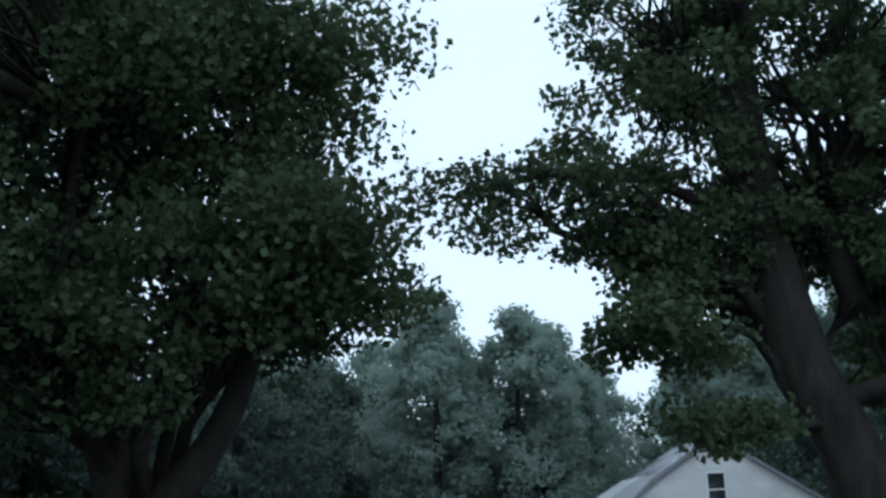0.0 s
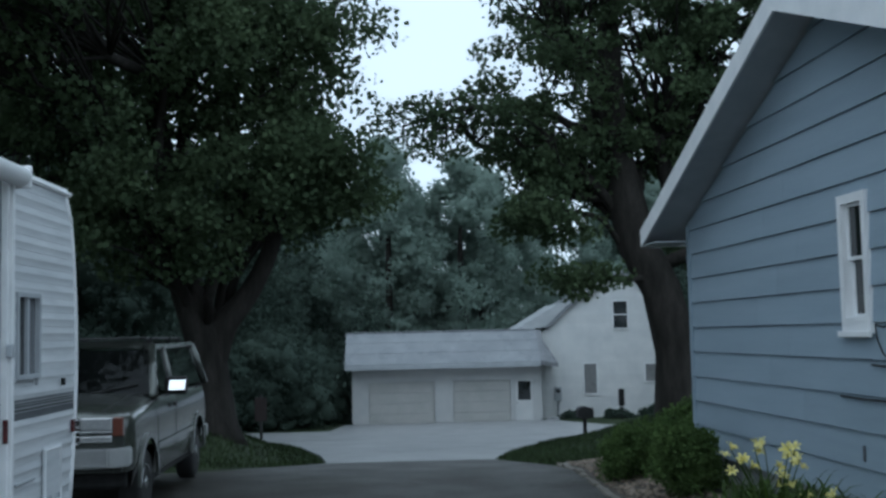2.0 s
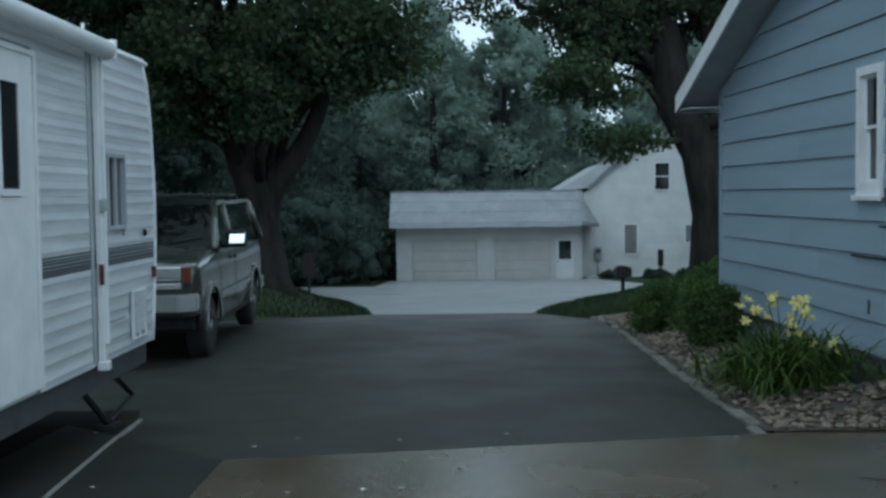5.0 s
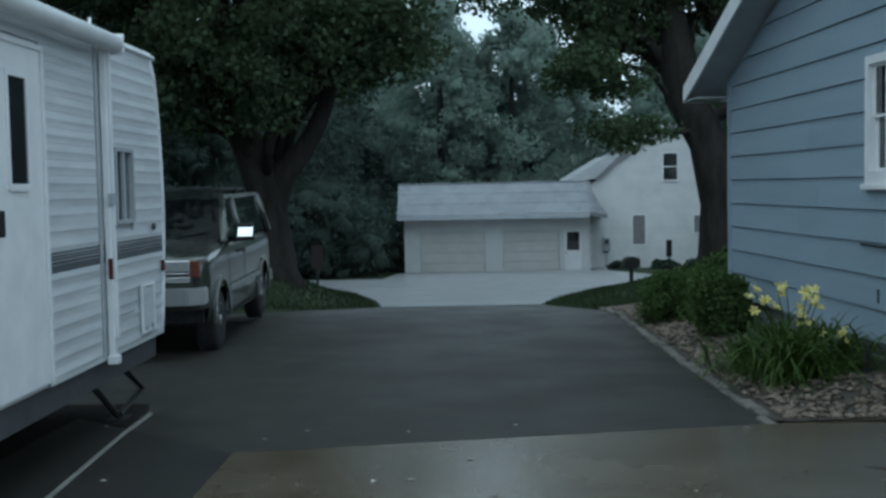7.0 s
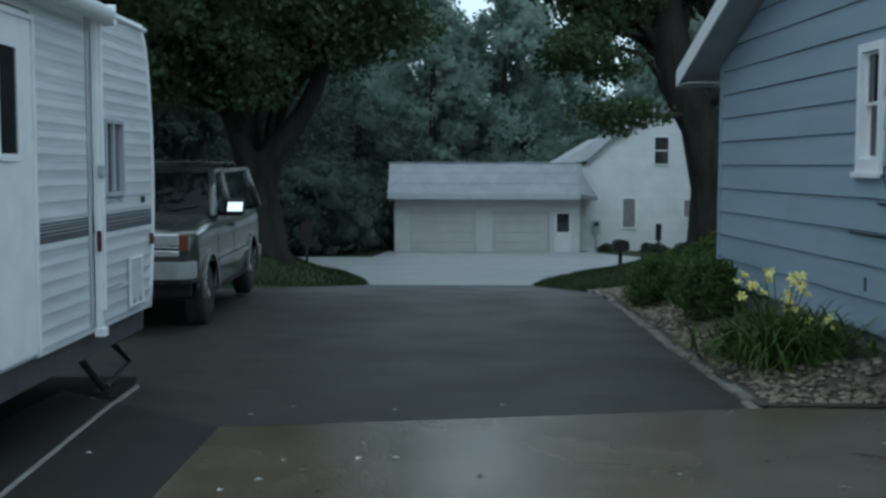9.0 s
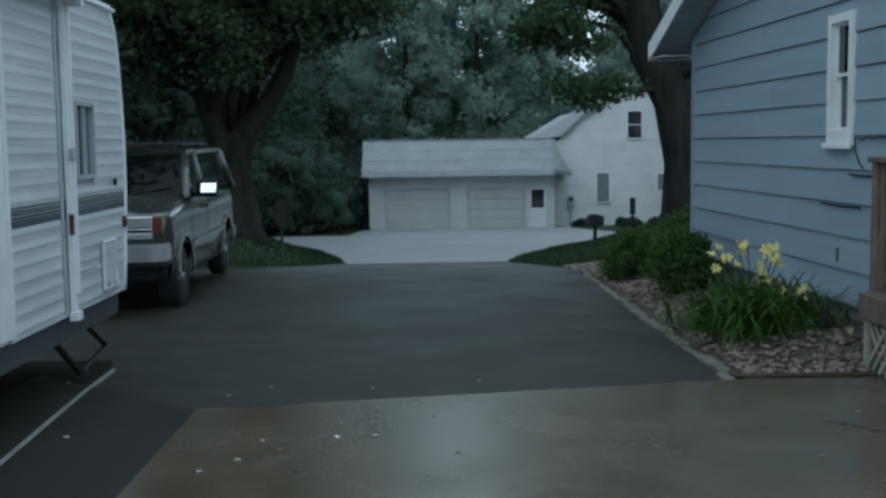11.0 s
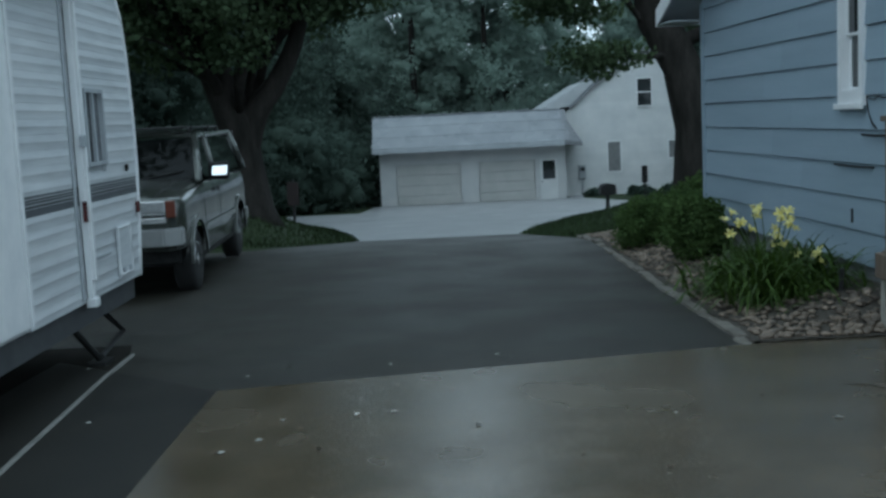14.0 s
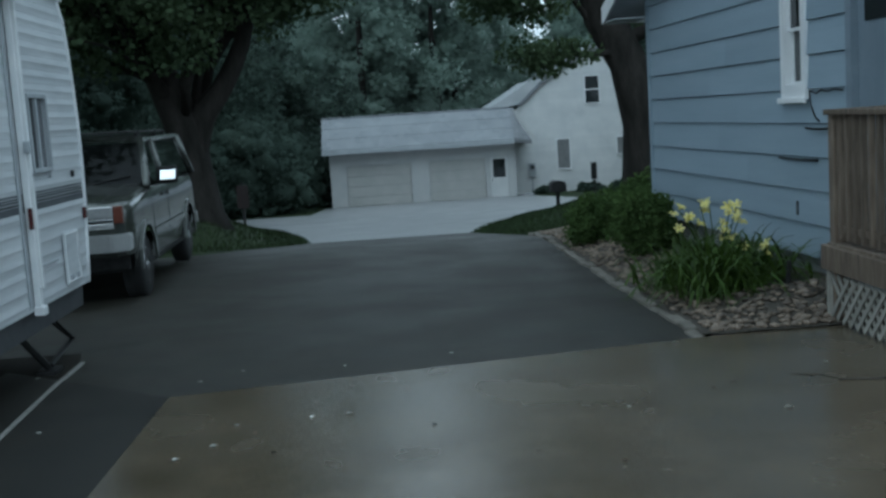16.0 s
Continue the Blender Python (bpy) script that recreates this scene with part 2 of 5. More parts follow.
def box(bm, x0, x1, y0, y1, z0, z1, bevel=0.0):
    vs = [bm.verts.new(p) for p in ((x0, y0, z0), (x1, y0, z0), (x1, y1, z0), (x0, y1, z0), (x0, y0, z1), (x1, y0, z1), (x1, y1, z1), (x0, y1, z1))]
    fs = [bm.faces.new([vs[i] for i in f]) for f in ((3, 2, 1, 0), (4, 5, 6, 7), (0, 1, 5, 4), (1, 2, 6, 5), (2, 3, 7, 6), (3, 0, 4, 7))]
    if bevel:
        es = list({e for f in fs for e in f.edges})
        bmesh.ops.bevel(bm, geom=es, offset=bevel, segments=2, affect="EDGES", profile=0.5)
    return bm


def B(x0, x1, y0, y1, z0, z1, bevel=0.0):
    return box(bmesh.new(), x0, x1, y0, y1, z0, z1, bevel)


def prism(bm, pts, axis, a, b):
    """Extrude a polygon of 2D points along an axis from a to b. axis x: points are (y, z); y: (x, z); z: (x, y)."""
    def at(p, s):
        return {"x": (s, p[0], p[1]), "y": (p[0], s, p[1]), "z": (p[0], p[1], s)}[axis]
    lo = [bm.verts.new(at(p, a)) for p in pts]
    hi = [bm.verts.new(at(p, b)) for p in pts]
    n = len(pts)
    bm.faces.new(lo[::-1])
    bm.faces.new(hi)
    for i in range(n):
        bm.faces.new((lo[i], lo[(i + 1) % n], hi[(i + 1) % n], hi[i]))
    return bm


def tube(bm, pts, radii, seg=8, closed=True, ref=None):
    """A tapered tube along points."""
    rings = []
    pts = [Vector(p) for p in pts]
    for i, p in enumerate(pts):
        d = (pts[min(i + 1, len(pts) - 1)] - pts[max(i - 1, 0)]).normalized()
        a = d.cross(ref or (Vector((0, 0, 1)) if abs(d.z) < 0.9 else Vector((1, 0, 0)))).normalized()
        b = d.cross(a)
        r = radii[i] if hasattr(radii, "__len__") else radii
        rings.append([bm.verts.new(p + (a * math.cos(k * 2 * math.pi / seg) + b * math.sin(k * 2 * math.pi / seg)) * r) for k in range(seg)])
    for r0, r1 in zip(rings, rings[1:]):
        for k in range(seg):
            bm.faces.new((r0[k], r0[(k + 1) % seg], r1[(k + 1) % seg], r1[k]))
    if closed:
        bm.faces.new(rings[0][::-1])
        bm.faces.new(rings[-1])
    return bm


def disc_stack(bm, profile, seg=24, axis="x"):
    """A lathe round an axis: profile of (along, radius)."""
    rings = []
    for s, r in profile:
        ring = []
        for k in range(seg):
            c, q = math.cos(2 * math.pi * k / seg) * r, math.sin(2 * math.pi * k / seg) * r
            ring.append(bm.verts.new({"x": (s, c, q), "y": (c, s, q), "z": (c, q, s)}[axis]))
        rings.append(ring)
    for r0, r1 in zip(rings, rings[1:]):
        for k in range(seg):
            bm.faces.new((r0[k], r0[(k + 1) % seg], r1[(k + 1) % seg], r1[k]))
    bm.faces.new(rings[0][::-1])
    bm.faces.new(rings[-1])
    return bm


rng = np.random.default_rng(7)


# ---- ground ----
GY = [-400, -10, 0, 7.5, 13, 16.3, 22, 41.6, 55, 75, 140, 3000]
GZ = [0.3, 0.05, 0, -0.10, -0.30, -0.35, -0.81, -2.18, -2.74, -3.0, -2.4, 2.0]


def gz(y):
    return float(np.interp(y, GY, GZ))


def smooth01(a):
    a = min(1.0, max(0.0, a))
    return a * a * (3 - 2 * a)


def lawn(x, y):
    """Height of the lawn: level with the paving at its edges, raised round the two big trees."""
    z = gz(y) - 0.03
    z += 0.75 * smooth01((x - 2.0 - max(0, y - 24) * 0.15) / 4.0) * smooth01((y - 9) / 10) * smooth01((39 - y) / 13)
    z += 0.70 * smooth01((-2.3 - x - max(0, y - 26) * 0.12) / 2.3) * smooth01((y - 18.5) / 5) * smooth01((39 - y) / 14)
    return z


def ground_sheet():
    xs = np.unique(np.concatenate([np.linspace(-2500, -60, 8), np.linspace(-60, -16, 16), np.linspace(-16, 18, 120), np.linspace(18, 60, 16), np.linspace(60, 2500, 8)]))
    ys = np.unique(np.concatenate([np.linspace(-2500, -20, 8), np.linspace(-20, 6, 16), np.linspace(6, 60, 170), np.linspace(60, 140, 24), np.linspace(140, 2800, 10)]))
    vs = [(x, y, lawn(x, y)) for y in ys for x in xs]
    n = len(xs)
    fs = [(j * n + i, j * n + i + 1, (j + 1) * n + i + 1, (j + 1) * n + i) for j in range(len(ys) - 1) for i in range(n - 1)]
    tagged(add("ground", mesh_from("ground", vs, fs, True), M_GRASS), "mown green lawn and wooded ground", "ground", kind="structure")


ground_sheet()


def paving(name, material, left, right, y0, y1, dz, label, category, steps=40, cols=10, y0r=None, y1r=None):
    """A sheet of paving that follows the slope, with a skirt; left and right are tables of (y, x)."""
    ly, lx = zip(*left)
    ry, rx = zip(*right)
    top = []
    for j in range(steps + 1):
        for i in range(cols + 1):
            a, f = j / steps, i / cols
            ya = y0 + (y1 - y0) * a
            yb = (y0 if y0r is None else y0r) + ((y1 if y1r is None else y1r) - (y0 if y0r is None else y0r)) * a
            x = float(np.interp(ya, ly, lx)) * (1 - f) + float(np.interp(yb, ry, rx)) * f
            y = ya * (1 - f) + yb * f
            top.append((x, y, gz(y) + dz))
    n = cols + 1
    fs = [(j * n + i, j * n + i + 1, (j + 1) * n + i + 1, (j + 1) * n + i) for j in range(steps) for i in range(cols)]
    rim = [i for i in range(n)] + [j * n + cols for j in range(1, steps + 1)] + [steps * n + i for i in range(cols - 1, -1, -1)] + [j * n for j in range(steps - 1, 0, -1)]
    k = len(top)
    vs = top + [(top[i][0], top[i][1], top[i][2] - 0.15) for i in rim]
    for a in range(len(rim)):
        b = (a + 1) % len(rim)
        fs.append((rim[a], k + a, k + b, rim[b]))
    return tagged(add(name, mesh_from(name, vs, fs), material), label, category, kind="structure")


# near concrete slab, asphalt drive, pale apron and road
paving("pavement", M_CONCRETE, [(-12, -1.49), (7.2, -1.49)], [(-12, 9.0), (9.0, 9.0)], -12, 6.88, 0.024, "damp brown-grey concrete slab at the head of the drive", "concrete slab", 30, 16, y1r=8.74)
paving("drive_extension", M_ASPHALT, [(-12, -7.5), (8, -7.5)], [(-12, -1.49), (7.2, -1.49)], -12, 5.4, 0.010, "dark asphalt parking strip beside the concrete slab", "driveway", 30, 10)
# Darker asphalt sheet between the trailer side and the slab, far edge diagonal.
paving("asphalt_patch", M_DARKASPHALT, [(-12, -2.95), (9, -2.95)], [(-12, -1.49), (9, -1.49)], 0.5, 8.2, 0.018, "darker asphalt strip beside the slab", "driveway", 30, 6, y1r=6.88)
paving("driveway", M_ASPHALT, [(7.2, -7.5), (17, -7.5), (18.8, -5.5), (20.0, -3.3), (21.2, -2.1), (22, -1.66)],
       [(5.4, 2.05), (8.2, 2.16), (10.8, 2.2), (16.2, 2.28), (18.5, 2.15), (20.5, 1.75), (22, 1.54)], 5.4, 22.0, 0.01, "dark damp asphalt driveway sloping to the road", "driveway", 60, 14)
paving("apron", M_ROAD, [(22, -1.66), (26, -2.1), (32, -3.1), (38.6, -4.4), (41, -7.0)], [(22, 1.54), (26, 2.2), (31, 3.45), (36, 4.9), (38.8, 5.9), (41, 8.5)], 22.0, 41.0, 0.012, "pale wet concrete apron flaring to the road", "apron", 40, 12)
paving("road", M_ROAD, [(41, -160), (48.5, -160)], [(41, 160), (48.5, 160)], 41.0, 48.5, 0.016, "pale wet residential road", "road", 10, 80)
paving("garage_forecourt", M_ROAD, [(48.5, -3.6), (55.2, -3.3)], [(48.5, 8.4), (55.2, 7.0)], 48.5, 55.2, 0.014, "pale concrete forecourt before the garage doors", "forecourt", 12, 10)
# Darker ground sheet over the trailer's footprint, up to the pale strip.
paving("trailer_pad", M_PAD, [(-12, -6.6), (8.9, -6.6)], [(-12, -1.20), (4.2, -2.21), (8.4, -2.47), (8.9, -2.6)], 1.0, 8.9, 0.0125, "dark pad of ground under the trailer", "parking pad", 24, 8)


# ---- blue house ----
def clip_poly(poly, fn):
    """Keep the part of a polygon where fn(point) >= 0 (fn linear)."""
    out = []
    for i, p in enumerate(poly):
        q = poly[(i + 1) % len(poly)]
        a, b = fn(p), fn(q)
        if a >= 0:
            out.append(p)
        if (a >= 0) != (b >= 0):
            s = a / (a - b)
            out.append((p[0] + (q[0] - p[0]) * s, p[1] + (q[1] - p[1]) * s))
    return out


HM = pose(3.38, 13.9, 0, 0, 0, 2.9)      # local: -y runs along the gable wall towards the near end, +x into the house
EAVE_Z, PEAK_Y, HALF, SLOPE = 2.86, -4.0, 4.0, 0.365


def gable_top(y):
    return EAVE_Z + (HALF - abs(y - PEAK_Y)) * SLOPE


def blue_house():
    h = empty("blue_house", HM, "single-storey house with blue lap siding and a low gable", "house")
    wall = part("wall", prism(bmesh.new(), [(0, 0.16), (-8, 0.16), (-8, EAVE_Z), (PEAK_Y, gable_top(PEAK_Y)), (0, EAVE_Z)], "x", 0.23, 0.33), M_BLUE, h, "gable wall behind the siding")
    # hole for the window is left between the boards; a dark room lies behind it
    part("side_wall", B(0.0, 9.0, -0.12, 0.0, 0.16, EAVE_Z), M_BLUE, h)
    part("near_wall", B(0.33, 9.0, -8.0, -7.88, 0.16, EAVE_Z), M_BLUE, h)
    part("foundation", B(0.06, 9.0, -8.0, -0.03, -0.75, 0.17), M_FOUND, h, "grey block foundation")
    wy0, wy1, wz0, wz1 = -4.66, -4.16, 1.53, 2.66
    dy0, dy1, dz1 = -6.35, -5.38, 2.92
    z = 0.168
    k = 0
    while z < 4.4:
        z2 = z + 0.288
        spans = [(-8.0, 0.0, z, z2)]
        for a, b, lo, hi in ((wy0, wy1, wz0, wz1), (dy0, dy1, 0.1, dz1)):
            nxt = []
            for s, e, p, q in spans:
                if q <= lo or p >= hi or b <= s or a >= e:
                    nxt.append((s, e, p, q))
                    continue
                nxt += [r for r in ((s, a, p, q), (b, e, p, q)) if r[1] - r[0] > 0.02]
                nxt += [r for r in ((a, b, p, lo), (a, b, hi, q)) if r[3] - r[2] > 0.02]
            spans = nxt
        # butt joints where two lengths meet
        cut = []
        for s, e, p0, q0 in spans:
            j = -2.2 - 1.3 * ((k * 37) % 5) / 5 if e - s > 3 else None
            if j and s + 0.4 < j < e - 0.4:
                cut += [(s, j - 0.0015, p0, q0), (j + 0.0015, e, p0, q0)]
            else:
                cut.append((s, e, p0, q0))
        for s, e, p0, q0 in cut:
            poly = [(s, p0), (e, p0), (e, q0), (s, q0)]
            poly = clip_poly(poly, lambda p: EAVE_Z + (HALF - (p[0] - PEAK_Y)) * SLOPE - p[1])
            poly = clip_poly(poly, lambda p: EAVE_Z + (HALF + (p[0] - PEAK_Y)) * SLOPE - p[1])
            if len(poly) < 3:
                continue
            bm = bmesh.new()
            # lap board: butt edge proud, top edge tucked under the next course
            fr = [bm.verts.new((-0.004 - 0.020 * (1 - (p[1] - z) / 0.288), p[0], p[1] + (0.008 if p[1] < z + 0.01 else 0.0))) for p in poly]
            bk = [bm.verts.new((0.03, p[0], p[1] + (0.008 if p[1] < z + 0.01 else 0.0))) for p in poly]
            n = len(poly)
            bm.faces.new(fr)
            bm.faces.new(bk[::-1])
            for i in range(n):
                bm.faces.new((fr[i], fr[(i + 1) % n], bk[(i + 1) % n], bk[i]))
            part("siding_board", bm, M_BLUE, wall)
        z = z2
        k += 1
    part("sheathing", prism(bmesh.new(), [(-0.1, 0.16), (wy1 + 0.0, 0.16), (wy1, EAVE_Z), (-0.1, EAVE_Z)], "x", 0.031, 0.2), M_SKIRT, wall)
    part("corner_board", B(-0.028, 0.05, -0.07, 0.028, 0.15, EAVE_Z - 0.02), M_BLUE, h)
    # window: casing, sill, two sashes with panes
    bm = bmesh.new()
    c = 0.075
    box(bm, -0.045, 0.09, wy0, wy0 + c, wz0, wz1)
    box(bm, -0.045, 0.09, wy1 - c, wy1, wz0, wz1)
    box(bm, -0.045, 0.09, wy0 + c, wy1 - c, wz1 - c, wz1)
    box(bm, -0.045, 0.09, wy0 + c, wy1 - c, wz0, wz0 + 0.13)
    win = part("window", bm, M_WHITE, h, "narrow white double-hung window")
    mid = 2.14
    for n, (z0, z1, dx) in enumerate(((wz0 + 0.13, mid + 0.015, 0.035), (mid - 0.015, wz1 - c, 0.005))):
        bm = bmesh.new()
        a, b, s = wy0 + c, wy1 - c, 0.028
        box(bm, dx, dx + 0.03, a, a + s, z0, z1)
        box(bm, dx, dx + 0.03, b - s, b, z0, z1)
        box(bm, dx, dx + 0.03, a + s, b - s, z0, z0 + s)
        box(bm, dx, dx + 0.03, a + s, b - s, z1 - s, z1)
        part("sash", bm, M_WHITE, win)
        part("pane", B(dx + 0.012, dx + 0.018, a + s, b - s, z0 + s, z1 - s), M_DARKGLASS, win)
    part("sill", B(-0.075, -0.045, wy0 - 0.03, wy1 + 0.03, wz0 - 0.03, wz0 + 0.02, 0.006), M_WHITE, win)
    part("curtain", B(0.10, 0.115, wy0 + 0.09, wy0 + 0.22, wz0 + 0.1, wz1 - 0.1), M_CURTAIN, win)
    # entry door in the gable wall
    bm = bmesh.new()
    box(bm, -0.03, 0.10, dy1 - 0.09, dy1, 0.5, dz1)
    box(bm, -0.03, 0.10, dy0, dy0 + 0.09, 0.5, dz1)
    box(bm, -0.03, 0.10, dy0 + 0.09, dy1 - 0.09, dz1 - 0.1, dz1)
    fr = part("door_frame", bm, M_DARKBLUE, h, "slate-blue door frame")
    d = part("door", B(0.03, 0.075, dy0 + 0.09, dy1 - 0.09, 0.52, dz1 - 0.1, 0.004), M_DARKBLUE, h, "slate-blue storm door")
    part("door_panel", B(0.018, 0.03, dy0 + 0.2, dy1 - 0.2, 0.7, 1.35, 0.004), M_DARKBLUE, d)
    part("door_glass", B(0.02, 0.03, dy0 + 0.22, dy1 - 0.22, 2.1, dz1 - 0.25), M_DARKGLASS, d)
    # roof: two slabs with overhang, fascia and soffit
    ov, rk = 0.55, 0.42
    for sgn, nm in ((1, "roof_far_slope"), (-1, "roof_near_slope")):
        pts = []
        for t, dz in ((0, 0.05), (HALF + ov, 0.05), (HALF + ov, 0.17), (0, 0.17)):
            pts.append((PEAK_Y + sgn * t, EAVE_Z + (HALF - t) * SLOPE + dz))
        part(nm, prism(bmesh.new(), pts, "x", -rk, 9.4), M_SHINGLE, h, "grey shingled roof slope")
        fp = [(PEAK_Y + sgn * t, EAVE_Z + (HALF - t) * SLOPE + dz) for t, dz in ((0, -0.03), (HALF + ov, -0.03), (HALF + ov, 0.19), (0, 0.19))]
        part("rake_board", prism(bmesh.new(), fp, "x", -rk - 0.025, -rk), M_WHITE, h, "pale rake board")
        sp = [(PEAK_Y + sgn * t, EAVE_Z + (HALF - t) * SLOPE + dz) for t, dz in ((0, 0.02), (HALF + ov, 0.02), (HALF + ov, 0.048), (0, 0.048))]
        part("soffit", prism(bmesh.new(), sp, "x", -rk, 0.24), M_SOFFIT, h, "pale grey soffit")
        yo = PEAK_Y + sgn * (HALF + ov)
        zo = EAVE_Z - ov * SLOPE
        part("fascia", B(-rk - 0.025, 9.4, min(yo, yo + sgn * 0.025), max(yo, yo + sgn * 0.025), zo - 0.03, zo + 0.19), M_WHITE, h, "pale eave fascia")
        part("eave_soffit", B(-rk, 0.0, min(yo, PEAK_Y + sgn * HALF), max(yo, PEAK_Y + sgn * HALF), zo - 0.02, zo - 0.002), M_SOFFIT, h)


blue_house()


# ---- garage and white house across the road ----
def garage():
    gx0, gx1, gy0, gy1 = -2.95, 6.40, 55.2, 62.0
    zb, zt = -2.78, -0.05
    g = empty("garage", pose(0, 0, 0), "low white two-door garage with a steep pale mansard-like roof", "garage")
    doors = [(-2.13, 1.11), (2.02, 4.86)]
    md = (5.10, 5.98)
    dtop = -0.72
    xs = [gx0, doors[0][0], doors[0][1], doors[1][0], doors[1][1], md[0], md[1], gx1]
    bm = bmesh.new()
    for a, b in ((0, 1), (2, 3), (4, 5), (6, 7)):
        box(bm, xs[a], xs[b], gy0, gy0 + 0.2, zb, dtop)
    box(bm, gx0, gx1, gy0, gy0 + 0.2, dtop, zt)
    box(bm, gx0, gx0 + 0.2, gy0 + 0.2, gy1, zb, zt)
    box(bm, gx1 - 0.2, gx1, gy0 + 0.2, gy1, zb, zt)
    box(bm, gx0, gx1, gy1, gy1 + 0.2, zb, zt)
    part("wall", bm, M_GWALL, g, "white painted garage walls")
    for a, b in doors:
        d = empty("garage_door", Matrix.Identity(4), "", "")
        d.parent = g
        tagged(d, "cream sectional garage door, closed")
        for i in range(4):
            hgt = (dtop - zb) / 4
            part("door_section", B(a + 0.01, b - 0.01, gy0 + 0.10, gy0 + 0.15, zb + i * hgt + 0.006, zb + (i + 1) * hgt - 0.006, 0.01), M_GDOOR, d)
        part("trim", B(a - 0.09, a, gy0 - 0.02, gy0 - 0.002, zb, dtop + 0.09), M_GWALL, d)
        part("trim", B(b, b + 0.09, gy0 - 0.02, gy0 - 0.002, zb, dtop + 0.09), M_GWALL, d)
        part("trim", B(a, b, gy0 - 0.02, gy0 - 0.002, dtop, dtop + 0.09), M_GWALL, d)
    d = part("side_door", B(md[0], md[1], gy0 + 0.06, gy0 + 0.11, zb + 0.02, dtop), M_GWHITE, g, "white entry door with a dark upper pane")
    part("door_pane", B(md[0] + 0.14, md[1] - 0.12, gy0 + 0.045, gy0 + 0.06, -1.72, -0.80), M_DARKGLASS, d)
    part("knob", disc_stack(bmesh.new(), [(0, 0.01), (0.02, 0.035), (0.05, 0.03), (0.06, 0.005)], 10, "y"), M_STEEL, d, m=pose(md[0] + 0.08, gy0 + 0.0, -1.85))
    # steep front slope, flat back; the slope overhangs the doors
    ex0, ex1 = -3.25, 6.55
    front, top = gy0 - 0.75, gy0 + 1.0
    r = part("roof", prism(bmesh.new(), [(front, 0.0), (front, 0.20), (top, 1.72), (gy1 + 0.3, 0.6), (gy1 + 0.3, 0.3), (gy0, -0.06)], "x", ex0, ex1), M_SHINGLE, g, "dark core of the roof")
    n = Vector((0, -(1.72 - 0.20), top - front)).normalized()
    steps = 3
    for i in range(steps):
        a, b = i / steps, (i + 1) / steps
        y0, z0 = front + (top - front) * a, 0.20 + 1.52 * a
        y1, z1 = front + (top - front) * b, 0.20 + 1.52 * b
        xcut = [ex0, 0.55, ex1 - 0.25]
        for c0, c1 in zip(xcut, xcut[1:]):
            bm = bmesh.new()
            prism(bm, [(y0 - 0.012, z0 + 0.006), (y1, z1 + 0.006), (y1 - 0.006, z1 + 0.012), (y0 - 0.018, z0 + 0.014)], "x", c0 + 0.004, c1 - 0.004)
            part("roof_sheet", bm, M_STEELROOF, r)
    part("fascia", B(ex0, ex1 - 0.25, front - 0.055, front - 0.03, -0.06, 0.21), M_SOFFIT, g, "pale grey fascia board")
    # flared end of the roof toward the house
    bm = bmesh.new()
    v = [bm.verts.new(p) for p in ((ex1 - 0.25, front, 0.0), (ex1 + 0.62, front + 0.05, -0.12), (ex1 + 0.62, front + 0.05, 0.08), (ex1 - 0.25, front, 0.22), (ex1 - 0.5, top, 1.73), (ex1 - 0.2, top + 0.3, 1.70), (ex1 + 0.62, gy1, -0.12), (ex1 + 0.62, gy1, 0.08))]
    for f in ((0, 1, 2, 3), (3, 2, 4), (2, 5, 4), (2, 7, 5), (1, 6, 7, 2)):
        bm.faces.new([v[i] for i in f])
    part("roof_end", bm, M_SHINGLE, r, "dark grey roof end")
    part("ridge_cap", B(ex0, ex1 - 0.3, top - 0.06, top + 0.1, 1.70, 1.78, 0.015), M_STEELROOF, r)


def house_window(parent, x0, x1, z0, z1, y, two=True, pale=False):
    f = 0.07
    bm = bmesh.new()
    box(bm, x0 - f, x0, y - 0.03, y + 0.03, z0 - f, z1 + f)
    box(bm, x1, x1 + f, y - 0.03, y + 0.03, z0 - f, z1 + f)
    box(bm, x0, x1, y - 0.03, y + 0.03, z1, z1 + f)
    box(bm, x0, x1, y - 0.05, y + 0.03, z0 - f, z0)
    w = part("window", bm, M_WHITE, parent, "double-hung window with a pale blind" if pale else "dark double-hung window")
    mid = (z0 + z1) / 2
    if two:
        part("meeting_rail", B(x0, x1, y - 0.02, y + 0.02, mid - 0.03, mid + 0.03), M_WHITE, w)
    part("pane", B(x0, x1, y - 0.012, y - 0.006, mid + 0.03 if two else z0, z1), M_CURTAIN if pale else M_DARKGLASS, w)
    if two:
        part("pane", B(x0, x1, y - 0.012, y - 0.006, z0, mid - 0.03), M_CURTAIN if pale else M_DARKGLASS, w)


